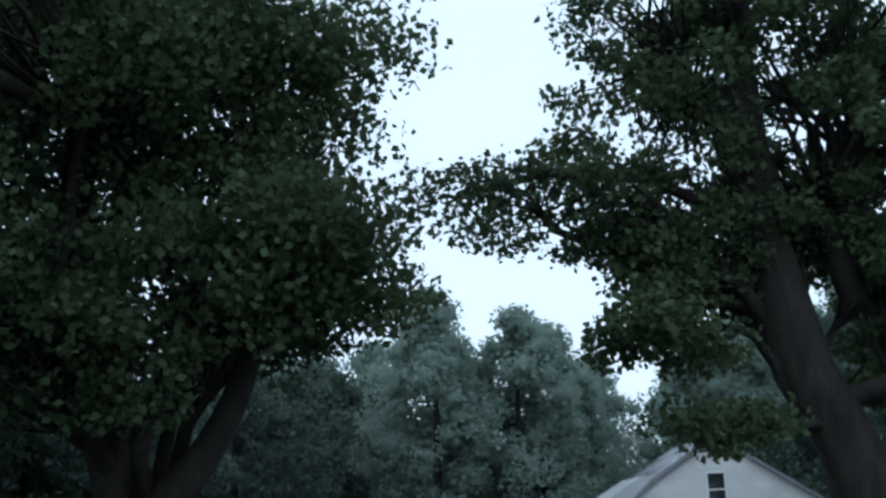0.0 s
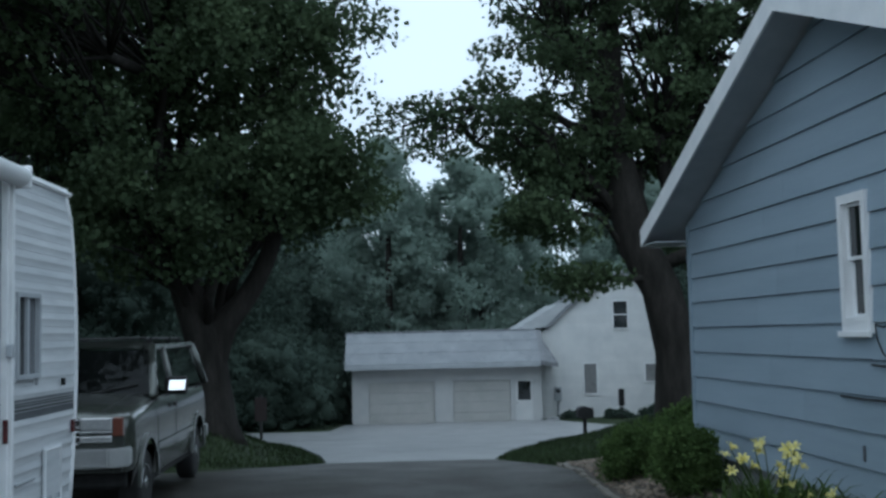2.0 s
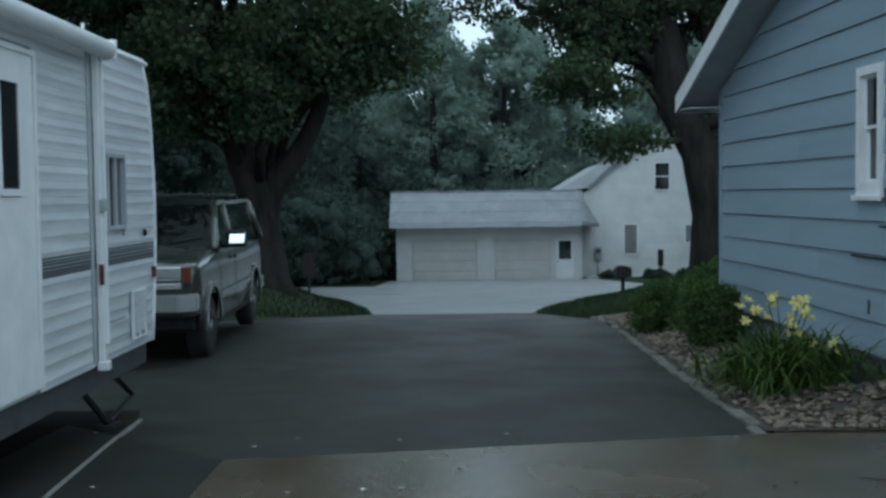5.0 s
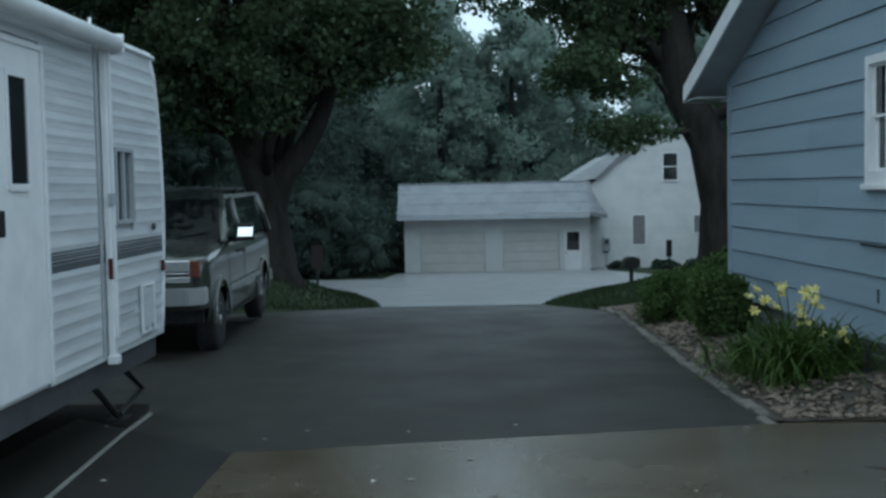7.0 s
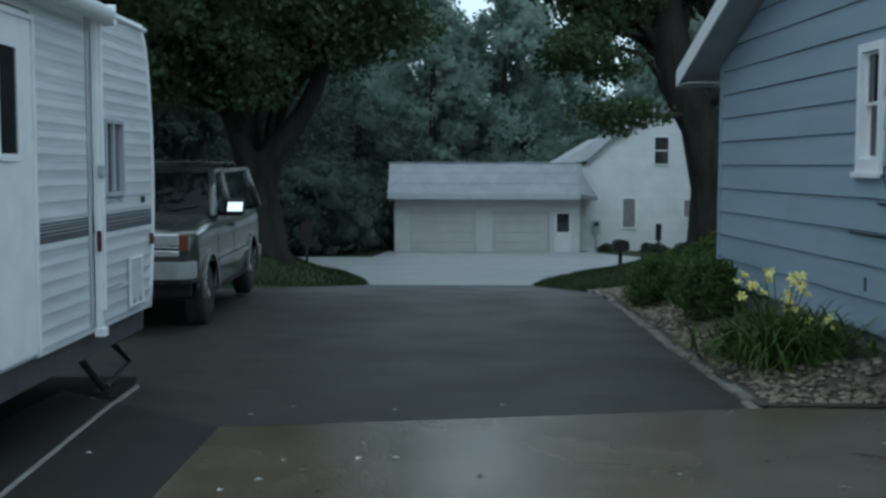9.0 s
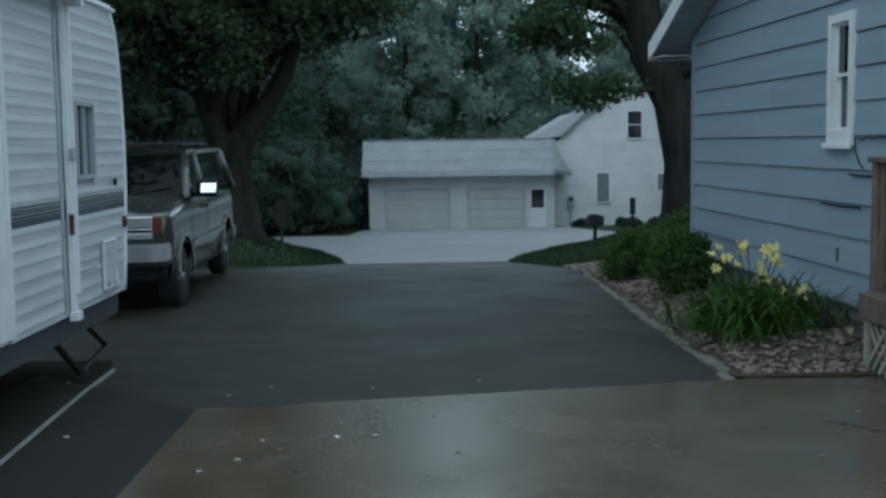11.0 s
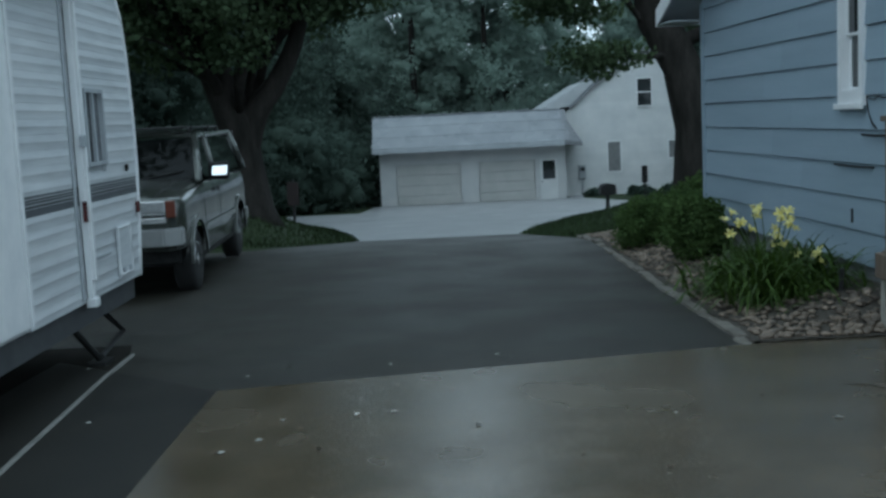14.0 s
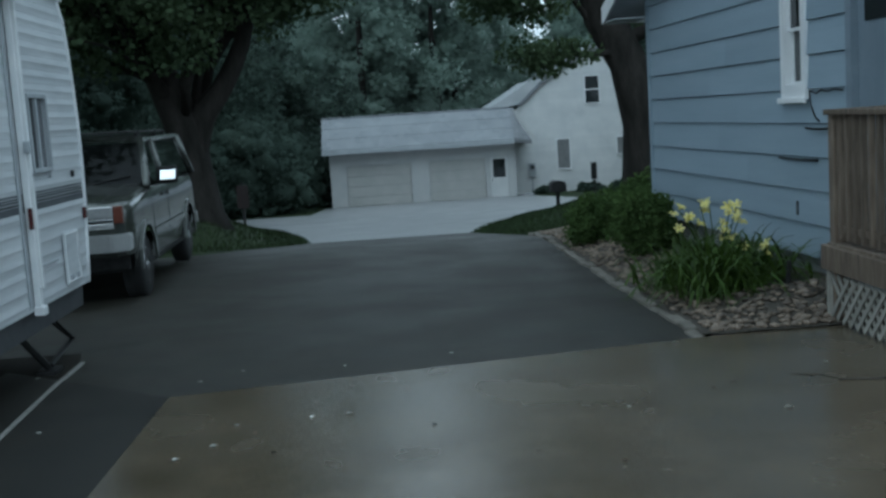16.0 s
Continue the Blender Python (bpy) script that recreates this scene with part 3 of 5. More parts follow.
def white_house():
    y0, y1 = 57.0, 66.0
    zb = -2.85
    h = empty("white_house", pose(0, 0, 0), "two-storey white house with a plain gable", "house")
    x0, x1, xp = 6.45, 15.2, 10.85
    outline = [(x0, zb), (x1, zb), (x1, 1.75), (xp, 4.55), (8.15, 2.85), (6.95, 1.75), (x0, 1.4)]
    wall = part("wall", prism(bmesh.new(), outline, "y", y0 + 0.03, y0 + 0.15), M_GWHITE, h, "white gable wall")
    z = zb
    while z < 4.4:
        z2 = z + 0.22
        poly = [(x0 - 1, z), (x1 + 1, z), (x1 + 1, z2), (x0 - 1, z2)]
        n = len(outline)
        for i in range(n):
            p, q = outline[i], outline[(i + 1) % n]
            poly = clip_poly(poly, lambda s, p=p, q=q: (q[0] - p[0]) * (s[1] - p[1]) - (q[1] - p[1]) * (s[0] - p[0]))
            if len(poly) < 3:
                break
        if len(poly) >= 3:
            bm = bmesh.new()
            fr = [bm.verts.new((p[0], y0 - 0.018 * (1 - (p[1] - z) / 0.22), p[1])) for p in poly]
            bk = [bm.verts.new((p[0], y0 + 0.03, p[1])) for p in poly]
            m = len(poly)
            bm.faces.new(fr)
            bm.faces.new(bk[::-1])
            for i in range(m):
                bm.faces.new((fr[i], fr[(i + 1) % m], bk[(i + 1) % m], bk[i]))
            part("clapboard", bm, M_GWHITE, wall)
        z = z2
    body = part("rear_walls", prism(bmesh.new(), outline, "y", y0 + 0.15, y1), M_GWHITE, h)
    up = outline[2:6]
    for i, nm in enumerate(range(len(up) - 1)):
        (ax, az), (bx, bz) = up[i], up[i + 1]
        dx, dz = bx - ax, bz - az
        L = math.hypot(dx, dz)
        nx, nz = dz / L, -dx / L
        o = 0.14
        part("roof_slope", prism(bmesh.new(), [(ax, az), (bx, bz), (bx + nx * o, bz + nz * o), (ax + nx * o, az + nz * o)], "y", y0 - 0.25, y1 + 0.2), M_STEELROOF, h)
    part("low_roof", prism(bmesh.new(), [(5.15, 1.62), (7.2, 1.9), (8.4, 3.1), (7.6, 3.05)], "y", y0 - 0.2, y0 + 5.5), M_PALEROOF, h, "pale lower roof slope beside the gable")
    house_window(h, 10.42, 11.12, 1.72, 3.08, y0 - 0.03)
    house_window(h, 8.82, 9.45, -1.58, -0.08, y0 - 0.03, two=False, pale=True)
    house_window(h, 11.98, 12.5, -1.02, -0.15, y0 - 0.03, two=False, pale=True)
    part("foundation", B(x0, x1, y0 - 0.01, y0 + 0.1, zb - 0.3, zb), M_FOUND, h)
    mt = part("meter_box", B(7.25, 7.62, y0 - 0.2, y0 - 0.02, -1.9, -1.2, 0.02), M_SOFFIT, h, "grey electric meter box")
    part("meter", disc_stack(bmesh.new(), [(0, 0.12), (-0.1, 0.12), (-0.13, 0.09)], 14, "y"), M_DARKGLASS, mt, m=pose(7.43, y0 - 0.2, -1.4))
    part("conduit", tube(bmesh.new(), [(7.43, y0 - 0.08, -1.9), (7.43, y0 - 0.08, -2.85)], 0.04), M_SOFFIT, mt)


garage()
white_house()


# ---- trees ----
def leaf_mesh(name, centres, radii, count, size, flat=0.75, seed=1, weight=1.0, tri=False):
    """Many small pointed leaves scattered in clumps; returns a mesh."""
    r = np.random.default_rng(seed)
    centres, radii = np.asarray(centres, float), np.asarray(radii, float)
    w = radii ** 2 * weight
    pick = r.choice(len(centres), count, p=w / w.sum())
    d = r.normal(size=(count, 3))
    d /= np.linalg.norm(d, axis=1)[:, None]
    rad = r.random(count) ** 0.45
    pos = centres[pick] + d * (rad * radii[pick])[:, None] * np.array([1, 1, flat])
    a = r.normal(size=(count, 3))
    a[:, 2] -= 0.5
    a /= np.linalg.norm(a, axis=1)[:, None]
    b = np.cross(a, r.normal(size=(count, 3)))
    b /= np.linalg.norm(b, axis=1)[:, None]
    s = size * (0.6 + 0.8 * r.random(count))[:, None]
    n = np.cross(a, b)
    v = np.stack([pos - a * s * 0.5, pos + b * s * 0.42 + a * s * 0.05 + n * s * 0.1, pos + a * s * 0.55, pos - b * s * 0.42 + a * s * 0.05 + n * s * 0.1], 1).reshape(-1, 3)
    k = 4
    if tri:
        k = 3
        v = np.stack([pos + a * s * 0.6, pos - a * s * 0.4 + b * s * 0.5, pos - a * s * 0.4 - b * s * 0.5], 1).reshape(-1, 3)
    me = bpy.data.meshes.new(name)
    me.vertices.add(len(v))
    me.vertices.foreach_set("co", v.ravel())
    me.loops.add(count * k)
    me.loops.foreach_set("vertex_index", np.arange(count * k))
    me.polygons.add(count)
    me.polygons.foreach_set("loop_start", np.arange(count) * k)
    me.polygons.foreach_set("loop_total", np.full(count, k))
    me.update()
    me.validate()
    return me


def scatter(ellipsoids, r):
    """Clump centres inside ellipsoids (centre, radii, count), biased to the outside."""
    out, own = [], []
    for k, (c, rad, n, *_) in enumerate(ellipsoids):
        d = r.normal(size=(n, 3))
        d /= np.linalg.norm(d, axis=1)[:, None]
        out.append(np.array(c) + d * (r.random(n) ** 0.4)[:, None] * np.array(rad))
        own += [k] * n
    return np.concatenate(out), own


def bent(a, b, r, k=5, sag=0.12):
    a, b = Vector(a), Vector(b)
    L = (b - a).length
    pts = [a]
    for i in range(1, k):
        pts.append(a.lerp(b, i / k) + Vector(r.normal(size=3)) * L * 0.05 + Vector((0, 0, sag * L * math.sin(math.pi * i / k))))
    return pts + [b]


def bent_line(pts, k):
    """A smooth line through points, k steps between each two."""
    p = [Vector(q) for q in pts]
    p = [p[0] * 2 - p[1]] + p + [p[-1] * 2 - p[-2]]
    out = []
    for i in range(1, len(p) - 2):
        for j in range(k):
            u = j / k
            out.append(0.5 * (2 * p[i] + (p[i + 1] - p[i - 1]) * u + (2 * p[i - 1] - 5 * p[i] + 4 * p[i + 1] - p[i + 2]) * u * u + (3 * p[i] - p[i - 1] - 3 * p[i + 1] + p[i + 2]) * u ** 3))
    return out + [p[-2]]


def maple(name, base, trunk, forks, ellipsoids, leaves, label, seed, size, clump, stout=0.16, boughs=()):
    """trunk: world points with radii; forks: index of the trunk point each ellipsoid's limb grows from."""
    r = np.random.default_rng(seed)
    inv = Vector(base)
    t = empty(name, pose(*base), label, "tree")
    off = Matrix.Translation(-inv)
    bm = tube(bmesh.new(), [p for p, _ in trunk], [q for _, q in trunk], 20)
    for v in bm.verts:
        a = math.atan2(v.co.y - base[1], v.co.x - base[0])
        k = 1 + 0.06 * math.sin(5 * a + v.co.z) + 0.04 * math.sin(9 * a - 2 * v.co.z)
        v.co.x = base[0] + (v.co.x - base[0]) * k
    bm.transform(off)
    part("trunk", bm, M_BARK, t, "thick furrowed trunk", True)
    for bough in boughs:
        lb = tube(bmesh.new(), bent_line([p for p, _ in bough], 4), np.interp(np.linspace(0, 1, 4 * (len(bough) - 1) + 1), np.linspace(0, 1, len(bough)), [q for _, q in bough]), 12, ref=Vector((0, 1, 0)))
        lb.transform(off)
        part("bough", lb, M_BARK, t, "heavy leaning bough", True)
    cs, own = scatter(ellipsoids, r)
    for k, (c, rad, n, *_) in enumerate(ellipsoids):
        lb = bmesh.new()
        root, rr = trunk[forks[k]]
        main = bent(root, c, r, 6)
        r0 = min(rr * 0.62, stout) if k == 0 else min(rr * 0.55, 0.06 + 0.02 * sum(rad))
        tube(lb, main, [r0 * (1 - 0.6 * i / 6) for i in range(7)], 9)
        for j, q in enumerate(cs):
            if own[j] == k and r.random() < 0.75:
                s = main[int(r.integers(2, 7))]
                tw = bent(s, q, r, 4, 0.05)
                tube(lb, tw, [r0 * 0.28, r0 * 0.2, r0 * 0.15, 0.015, 0.008], 5)
        lb.transform(off)
        part("limb", lb, M_BARK, t, "", True)
    rd = clump * (0.55 + 0.9 * r.random(len(cs)))
    dens = np.array([(ellipsoids[k] + (1.0,))[3] for k in own])
    me = leaf_mesh("crown", cs - np.array(base), rd, leaves, size, 0.65, seed, dens)
    add("crown", me, M_LEAF, t, "dense dark green maple leaves")
    return t


maple("maple_tree", (-4.14, 24.0, -0.45), [((-4.2, 24, -0.7), 0.80), ((-4.2, 24, -0.2), 0.55), ((-4.24, 24, 0.8), 0.42), ((-4.3, 24, 1.6), 0.42), ((-4.95, 24.1, 3.4), 0.30), ((-5.3, 24.2, 6.5), 0.22), ((-5.4, 24.2, 10), 0.1)],
      [3, 3, 4, 4, 5, 3, 5, 5, 4, 4, 3], [((-2.9, 23.6, 5.0), (1.7, 2.4, 1.7), 60), ((-2.6, 24.0, 7.5), (1.5, 2.2, 1.6), 45, 0.5), ((-4.6, 24, 8.5), (2.8, 3.4, 3.4), 110), ((-8.2, 23, 6.3), (3.8, 4, 3.6), 150), ((-7.0, 25, 11), (4.2, 4, 4), 130), ((-5.6, 22.5, 4.0), (2.2, 2.2, 1.2), 50), ((-4.0, 24, 12.5), (2.6, 3, 2.6), 60), ((-1.5, 24, 8.6), (0.9, 1.2, 1.3), 14, 0.4), ((-7.3, 18.0, 9.0), (3.2, 3.4, 2.4), 90), ((-10, 16.5, 8.2), (3.4, 3.6, 2.6), 90), ((-1.65, 23.7, 4.9), (0.85, 1.6, 0.95), 26, 0.8)],
      175000, "large dark-leaved maple with a forked trunk beside the drive", 3, 0.115, 0.68, 0.12,
      [[((-4.25, 24, 0.9), 0.34), ((-3.93, 24, 1.85), 0.29), ((-3.42, 23.95, 2.5), 0.23), ((-2.98, 23.9, 3.3), 0.19), ((-2.68, 23.8, 4.3), 0.14), ((-2.55, 23.7, 5.6), 0.07)]])
maple("maple_tree", (6.15, 26.0, -0.6), [((6.2, 26, -1.1), 0.85), ((6.17, 26, -0.3), 0.58), ((6.12, 26, 1.1), 0.50), ((5.8, 26, 2.5), 0.47), ((5.3, 26, 3.6), 0.45), ((4.75, 26, 6.1), 0.34), ((4.8, 26.2, 9), 0.22), ((5.2, 26.2, 12), 0.1)],
      [4, 4, 5, 4, 3, 3, 4, 6, 4, 4, 5], [((3.25, 25.4, 4.25), (1.25, 1.2, 0.65), 17, 0.5), ((3.1, 26, 6.1), (1.6, 1.8, 1.2), 34, 0.42), ((3.4, 26, 8.9), (2.1, 2.6, 2.4), 70, 0.42), ((7.2, 27, 8.5), (3.4, 4, 4), 120), ((8.6, 27.5, 4.6), (2.6, 3, 2), 70), ((3.8, 25.2, 2.75), (0.75, 0.5, 0.25), 8, 0.45), ((1.4, 26, 6.3), (1.4, 1.2, 1.1), 26, 0.22), ((4.6, 26.2, 12.5), (3, 3, 2.4), 60), ((5.5, 26.6, 6.0), (1.2, 1.2, 1.6), 26, 0.8), ((3.7, 26.2, 5.2), (1.2, 1.1, 0.9), 30, 0.45), ((0.1, 25.5, 6.4), (0.9, 1.0, 0.9), 14, 0.18)],
      105000, "large dark-leaved maple with a thick leaning trunk beside the blue house", 5, 0.115, 0.52, 0.09)


# Added maple, mostly unseen: its crown blocks sky above trailer and near asphalt.
maple("maple_tree", (-10.5, 10.0, -0.2), [((-10.5, 10, -0.5), 0.6), ((-10.5, 10, 0.3), 0.4), ((-10.4, 10, 2.5), 0.35), ((-10.2, 10, 5), 0.28), ((-10, 10, 8), 0.15)],
      [3, 3, 4], [((-8.2, 9.0, 7.6), (3.4, 4.2, 1.9), 110), ((-11.5, 11, 8.5), (3.6, 4, 2.6), 90), ((-9.5, 12.5, 10), (3.4, 3.4, 2.4), 80)],
      60000, "added dark-leaved maple, mostly out of view, shading the trailer side", 9, 0.13, 0.7)


def forest_tree(name, seed, height, width, material, leaves, size, label):
    r = np.random.default_rng(seed)
    t = empty(name, pose(0, 0, -100), label, "tree", "trees of the wood")
    part("trunk", tube(bmesh.new(), [(0, 0, -0.5), (0.1, 0, height * 0.3), (-0.1, 0.1, height * 0.6), (0, 0, height * 0.93)], [0.35, 0.28, 0.18, 0.04], 8), M_BARK, t, "", True)
    c, rd = [], []
    for i in range(110):
        f = r.random()
        z = height * (0.04 + 0.94 * f)
        prof = width * (0.75 + 0.5 * math.sin(f * 3.0)) * (1 - max(0, f - 0.6) * 1.7) * (0.7 + 0.5 * r.random())
        a = r.random() * 2 * math.pi
        q = prof * r.random() ** 0.45
        c.append((math.cos(a) * q, math.sin(a) * q, z))
        rd.append(0.7 + 0.8 * r.random())
    crown = add("crown", leaf_mesh("crown", c, rd, leaves, size, 0.8, seed, 1.0, True), material, t)
    ball = bmesh.new()
    bmesh.ops.create_icosphere(ball, subdivisions=1, radius=1)
    unit = np.array([v.co[:] for v in ball.verts])
    tri = [[v.index for v in f.verts] for f in ball.faces]
    ball.free()
    vs, fs = [], []
    for p, q in zip(c, rd):
        if math.hypot(p[0], p[1]) > width * 0.95:
            continue
        k0 = len(vs)
        lump = q * 0.52 * (1 + 0.22 * r.normal(size=(len(unit), 1)))
        vs += [tuple(w) for w in np.array(p) + unit * lump * np.array([1, 1, 0.85])]
        fs += [[k0 + i for i in f] for f in tri]
    add("inner_foliage", mesh_from("inner_foliage", vs, fs, True), material, crown)
    return t


# Far trees carry the haze in their leaf colour.
kinds_far = [forest_tree("forest_tree", 20 + i, h, w, M_LEAF_HAZE, 17000, 0.22, "tall tree of the wood behind the garage, mist painted into its pale leaves") for i, (h, w) in enumerate(((16.0, 3.6), (14.4, 4.2), (17.0, 3.4), (12.6, 3.8)))]
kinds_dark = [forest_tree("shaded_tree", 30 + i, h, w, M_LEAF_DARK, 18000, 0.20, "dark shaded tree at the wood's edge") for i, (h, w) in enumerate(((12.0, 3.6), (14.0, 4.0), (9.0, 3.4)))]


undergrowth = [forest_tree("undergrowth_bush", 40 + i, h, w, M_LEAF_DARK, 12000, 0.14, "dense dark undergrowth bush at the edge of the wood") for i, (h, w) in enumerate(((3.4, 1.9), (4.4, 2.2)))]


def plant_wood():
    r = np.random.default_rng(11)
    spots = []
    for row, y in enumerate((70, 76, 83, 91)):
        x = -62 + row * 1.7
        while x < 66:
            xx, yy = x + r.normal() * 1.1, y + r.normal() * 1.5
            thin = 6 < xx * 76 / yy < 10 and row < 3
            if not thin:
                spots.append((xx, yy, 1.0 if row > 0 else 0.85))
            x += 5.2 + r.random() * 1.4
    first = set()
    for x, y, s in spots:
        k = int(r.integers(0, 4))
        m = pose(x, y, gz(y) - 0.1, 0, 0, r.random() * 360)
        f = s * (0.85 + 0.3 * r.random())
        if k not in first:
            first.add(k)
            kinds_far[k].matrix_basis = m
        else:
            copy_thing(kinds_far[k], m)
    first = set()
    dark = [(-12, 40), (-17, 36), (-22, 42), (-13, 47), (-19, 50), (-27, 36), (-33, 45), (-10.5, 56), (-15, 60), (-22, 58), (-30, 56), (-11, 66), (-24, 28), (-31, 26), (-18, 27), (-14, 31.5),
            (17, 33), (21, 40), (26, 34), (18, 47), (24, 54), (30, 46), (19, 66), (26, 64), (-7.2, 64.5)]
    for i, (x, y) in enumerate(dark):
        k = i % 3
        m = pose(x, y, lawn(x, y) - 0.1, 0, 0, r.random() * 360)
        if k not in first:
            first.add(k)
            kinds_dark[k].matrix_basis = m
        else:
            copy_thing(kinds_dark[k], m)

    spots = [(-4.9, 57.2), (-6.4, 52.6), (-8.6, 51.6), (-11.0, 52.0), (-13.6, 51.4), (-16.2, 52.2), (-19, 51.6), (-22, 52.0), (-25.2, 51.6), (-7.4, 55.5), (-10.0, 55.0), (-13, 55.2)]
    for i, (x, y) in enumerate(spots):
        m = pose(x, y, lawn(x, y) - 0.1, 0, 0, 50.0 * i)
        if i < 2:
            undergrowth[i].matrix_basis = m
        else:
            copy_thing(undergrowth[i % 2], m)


plant_wood()


# ---- travel trailer ----
def trailer():
    """Local x: 0 at the door side, negative away; y along the drive; z up from the ground under it."""
    ground_z = -0.13
    t = empty("travel_trailer", pose(0, 0, 0), "white travel trailer with ribbed aluminium siding and grey stripes", "trailer")
    xs, xf = -2.42, -4.85
    y0, y1 = 0.6, 8.72
    zb, zt = 0.47, 2.66
    # core behind the skin, rear corner rounded, slight belly in the end wall
    def end_y(z):
        f = (z - zb) / (zt - zb)
        return 8.70 + 0.14 * math.sin(math.pi * min(1, f * 1.05)) - 0.13 * (max(0, f - 0.88) / 0.12) ** 2
    prof = [(y0, zb), (y0, zt)] + [(end_y(zt - (zt - zb) * i / 10), zt - (zt - zb) * i / 10) for i in range(11)]
    part("body", prism(bmesh.new(), prof, "x", xf + 0.03, xs - 0.03), M_TRAILER, t, "white trailer shell")
    door_y0, door_y1, door_z0, door_z1 = 5.55, 6.30, 0.50, 2.42
    w1 = (5.82, 6.06, 1.66, 2.24)
    w2 = (7.62, 8.04, 1.38, 1.92)
    # ribbed skin in horizontal courses, cut round door and window
    course = 0.0955
    nz = int((zt - zb) / course)
    for i in range(nz + 1):
        z0, z1 = zb + i * course, min(zt, zb + (i + 1) * course)
        if z1 - z0 < 0.01 or (z0 < 1.27 and z1 > 1.09 and 1.12 < (z0 + z1) / 2 < 1.26):
            continue
        spans = [(y0, end_y((z0 + z1) / 2))]
        for a, b, lo, hi in ((door_y0 - 0.03, door_y1 + 0.03, door_z0, door_z1), (w2[0], w2[1], w2[2], w2[3])):
            if z1 > lo + 0.02 and z0 < hi - 0.02:
                spans = [s for u, v in spans for s in ((u, min(v, a)), (max(u, b), v)) if s[1] - s[0] > 0.02]
        for a, b in spans:
            bm = bmesh.new()
            h = z1 - z0
            pr = [(xs - 0.032, z0), (xs - 0.0065, z0 + 0.001), (xs - 0.0062, z0 + h * 0.2), (xs - 0.004, z0 + h * 0.38), (xs - 0.001, z0 + h * 0.5), (xs - 0.001, z0 + h * 0.56), (xs - 0.0035, z0 + h * 0.72), (xs - 0.006, z0 + h * 0.9), (xs - 0.0065, z1), (xs - 0.032, z1)]
            prism(bm, pr, "y", a, b)
            part("skin_rib", bm, M_TRAILER, t)
    # rear wall ribs seen edge on
    rear = bmesh.new()
    for i in range(0, 20):
        z0 = zb + i * 0.109
        box(rear, xf + 0.05, xs - 0.04, end_y(z0 + 0.05) - 0.01, end_y(z0 + 0.05) + 0.006, z0 + 0.02, z0 + 0.09)
    part("rear_skin", rear, M_TRAILER, t)
    corner = tube(bmesh.new(), [(xs - 0.012, end_y(zb + (zt - zb) * k / 12) + 0.004, zb + (zt - zb) * k / 12) for k in range(13)], 0.022, 8)
    part("corner_moulding", corner, M_TRIM, t, "", True)
    # stripes in the belt panel
    ye = 8.80
    for nm, a, b, m in (("belt_panel", 1.09, 1.275, M_TRAILER),):
        part(nm, B(xs - 0.032, xs - 0.010, y0, ye, a, b), m, t)
    for a, b, m in ((1.115, 1.175, M_STRIPE), (1.180, 1.195, M_STRIPE2), (1.203, 1.217, M_STRIPE), (1.222, 1.232, M_STRIPE2), (1.240, 1.262, M_STRIPE)):
        part("stripe", B(xs - 0.010, xs - 0.006, y0, ye, a, b), m, t, "grey stripe")
    # roof edge, skirt
    part("roof", prism(bmesh.new(), [(xf, zt), (xs - 0.012, zt), (xs - 0.012, zt + 0.03), (xs - 0.4, zt + 0.07), (xf + 0.4, zt + 0.07), (xf, zt + 0.03)], "y", y0, 8.66), M_TRIM, t, "pale trailer roof")
    part("drip_rail", tube(bmesh.new(), [(xs + 0.004, y0, zt - 0.01), (xs + 0.004, 8.66, zt - 0.01)], 0.018, 6), M_TRIM, t)
    part("skirt", B(xs - 0.09, xs - 0.05, y0, 8.66, 0.30, zb), M_SKIRT, t, "dark grey chassis skirt")
    part("rear_skirt", B(xf, xs - 0.09, 8.55, 8.62, 0.30, zb), M_SKIRT, t)
    part("chassis_rail", B(xs - 0.5, xs - 0.42, 0.0, 8.7, 0.25, 0.46), M_STEEL, t)
    part("chassis_rail", B(xf + 0.42, xf + 0.5, 0.0, 8.7, 0.25, 0.46), M_STEEL, t)
    part("bumper", B(xf + 0.1, xs - 0.1, 8.75, 8.85, 0.36, 0.46), M_STEEL, t)
    # door
    d = part("door", B(xs - 0.03, xs + 0.008, door_y0, door_y1, door_z0, door_z1, 0.006), M_TRIM, t, "white entry door with a tall dark pane")
    bm = bmesh.new()
    box(bm, xs + 0.008, xs + 0.02, door_y1, door_y1 + 0.035, door_z0, door_z1 + 0.03)
    box(bm, xs + 0.008, xs + 0.02, door_y0 - 0.035, door_y0, door_z0, door_z1 + 0.03)
    box(bm, xs + 0.008, xs + 0.02, door_y0, door_y1, door_z1, door_z1 + 0.03)
    part("door_frame", bm, M_TRIM, d)
    part("door_pane", B(xs + 0.008, xs + 0.014, w1[0], w1[1], w1[2], w1[3]), M_DARKGLASS, d)
    bm = bmesh.new()
    for a, b, c, e in ((w1[0] - 0.03, w1[0], w1[2] - 0.03, w1[3] + 0.03), (w1[1], w1[1] + 0.03, w1[2] - 0.03, w1[3] + 0.03), (w1[0], w1[1], w1[3], w1[3] + 0.03), (w1[0], w1[1], w1[2] - 0.04, w1[2])):
        box(bm, xs + 0.008, xs + 0.022, a, b, c, e)
    part("pane_frame", bm, M_TRIM, d)
    part("latch", B(xs + 0.008, xs + 0.03, 5.60, 5.70, 1.38, 1.52, 0.008), M_PLASTIC, d)
    # small sliding window between awning arm and end wall
    w = bmesh.new()
    f = 0.028
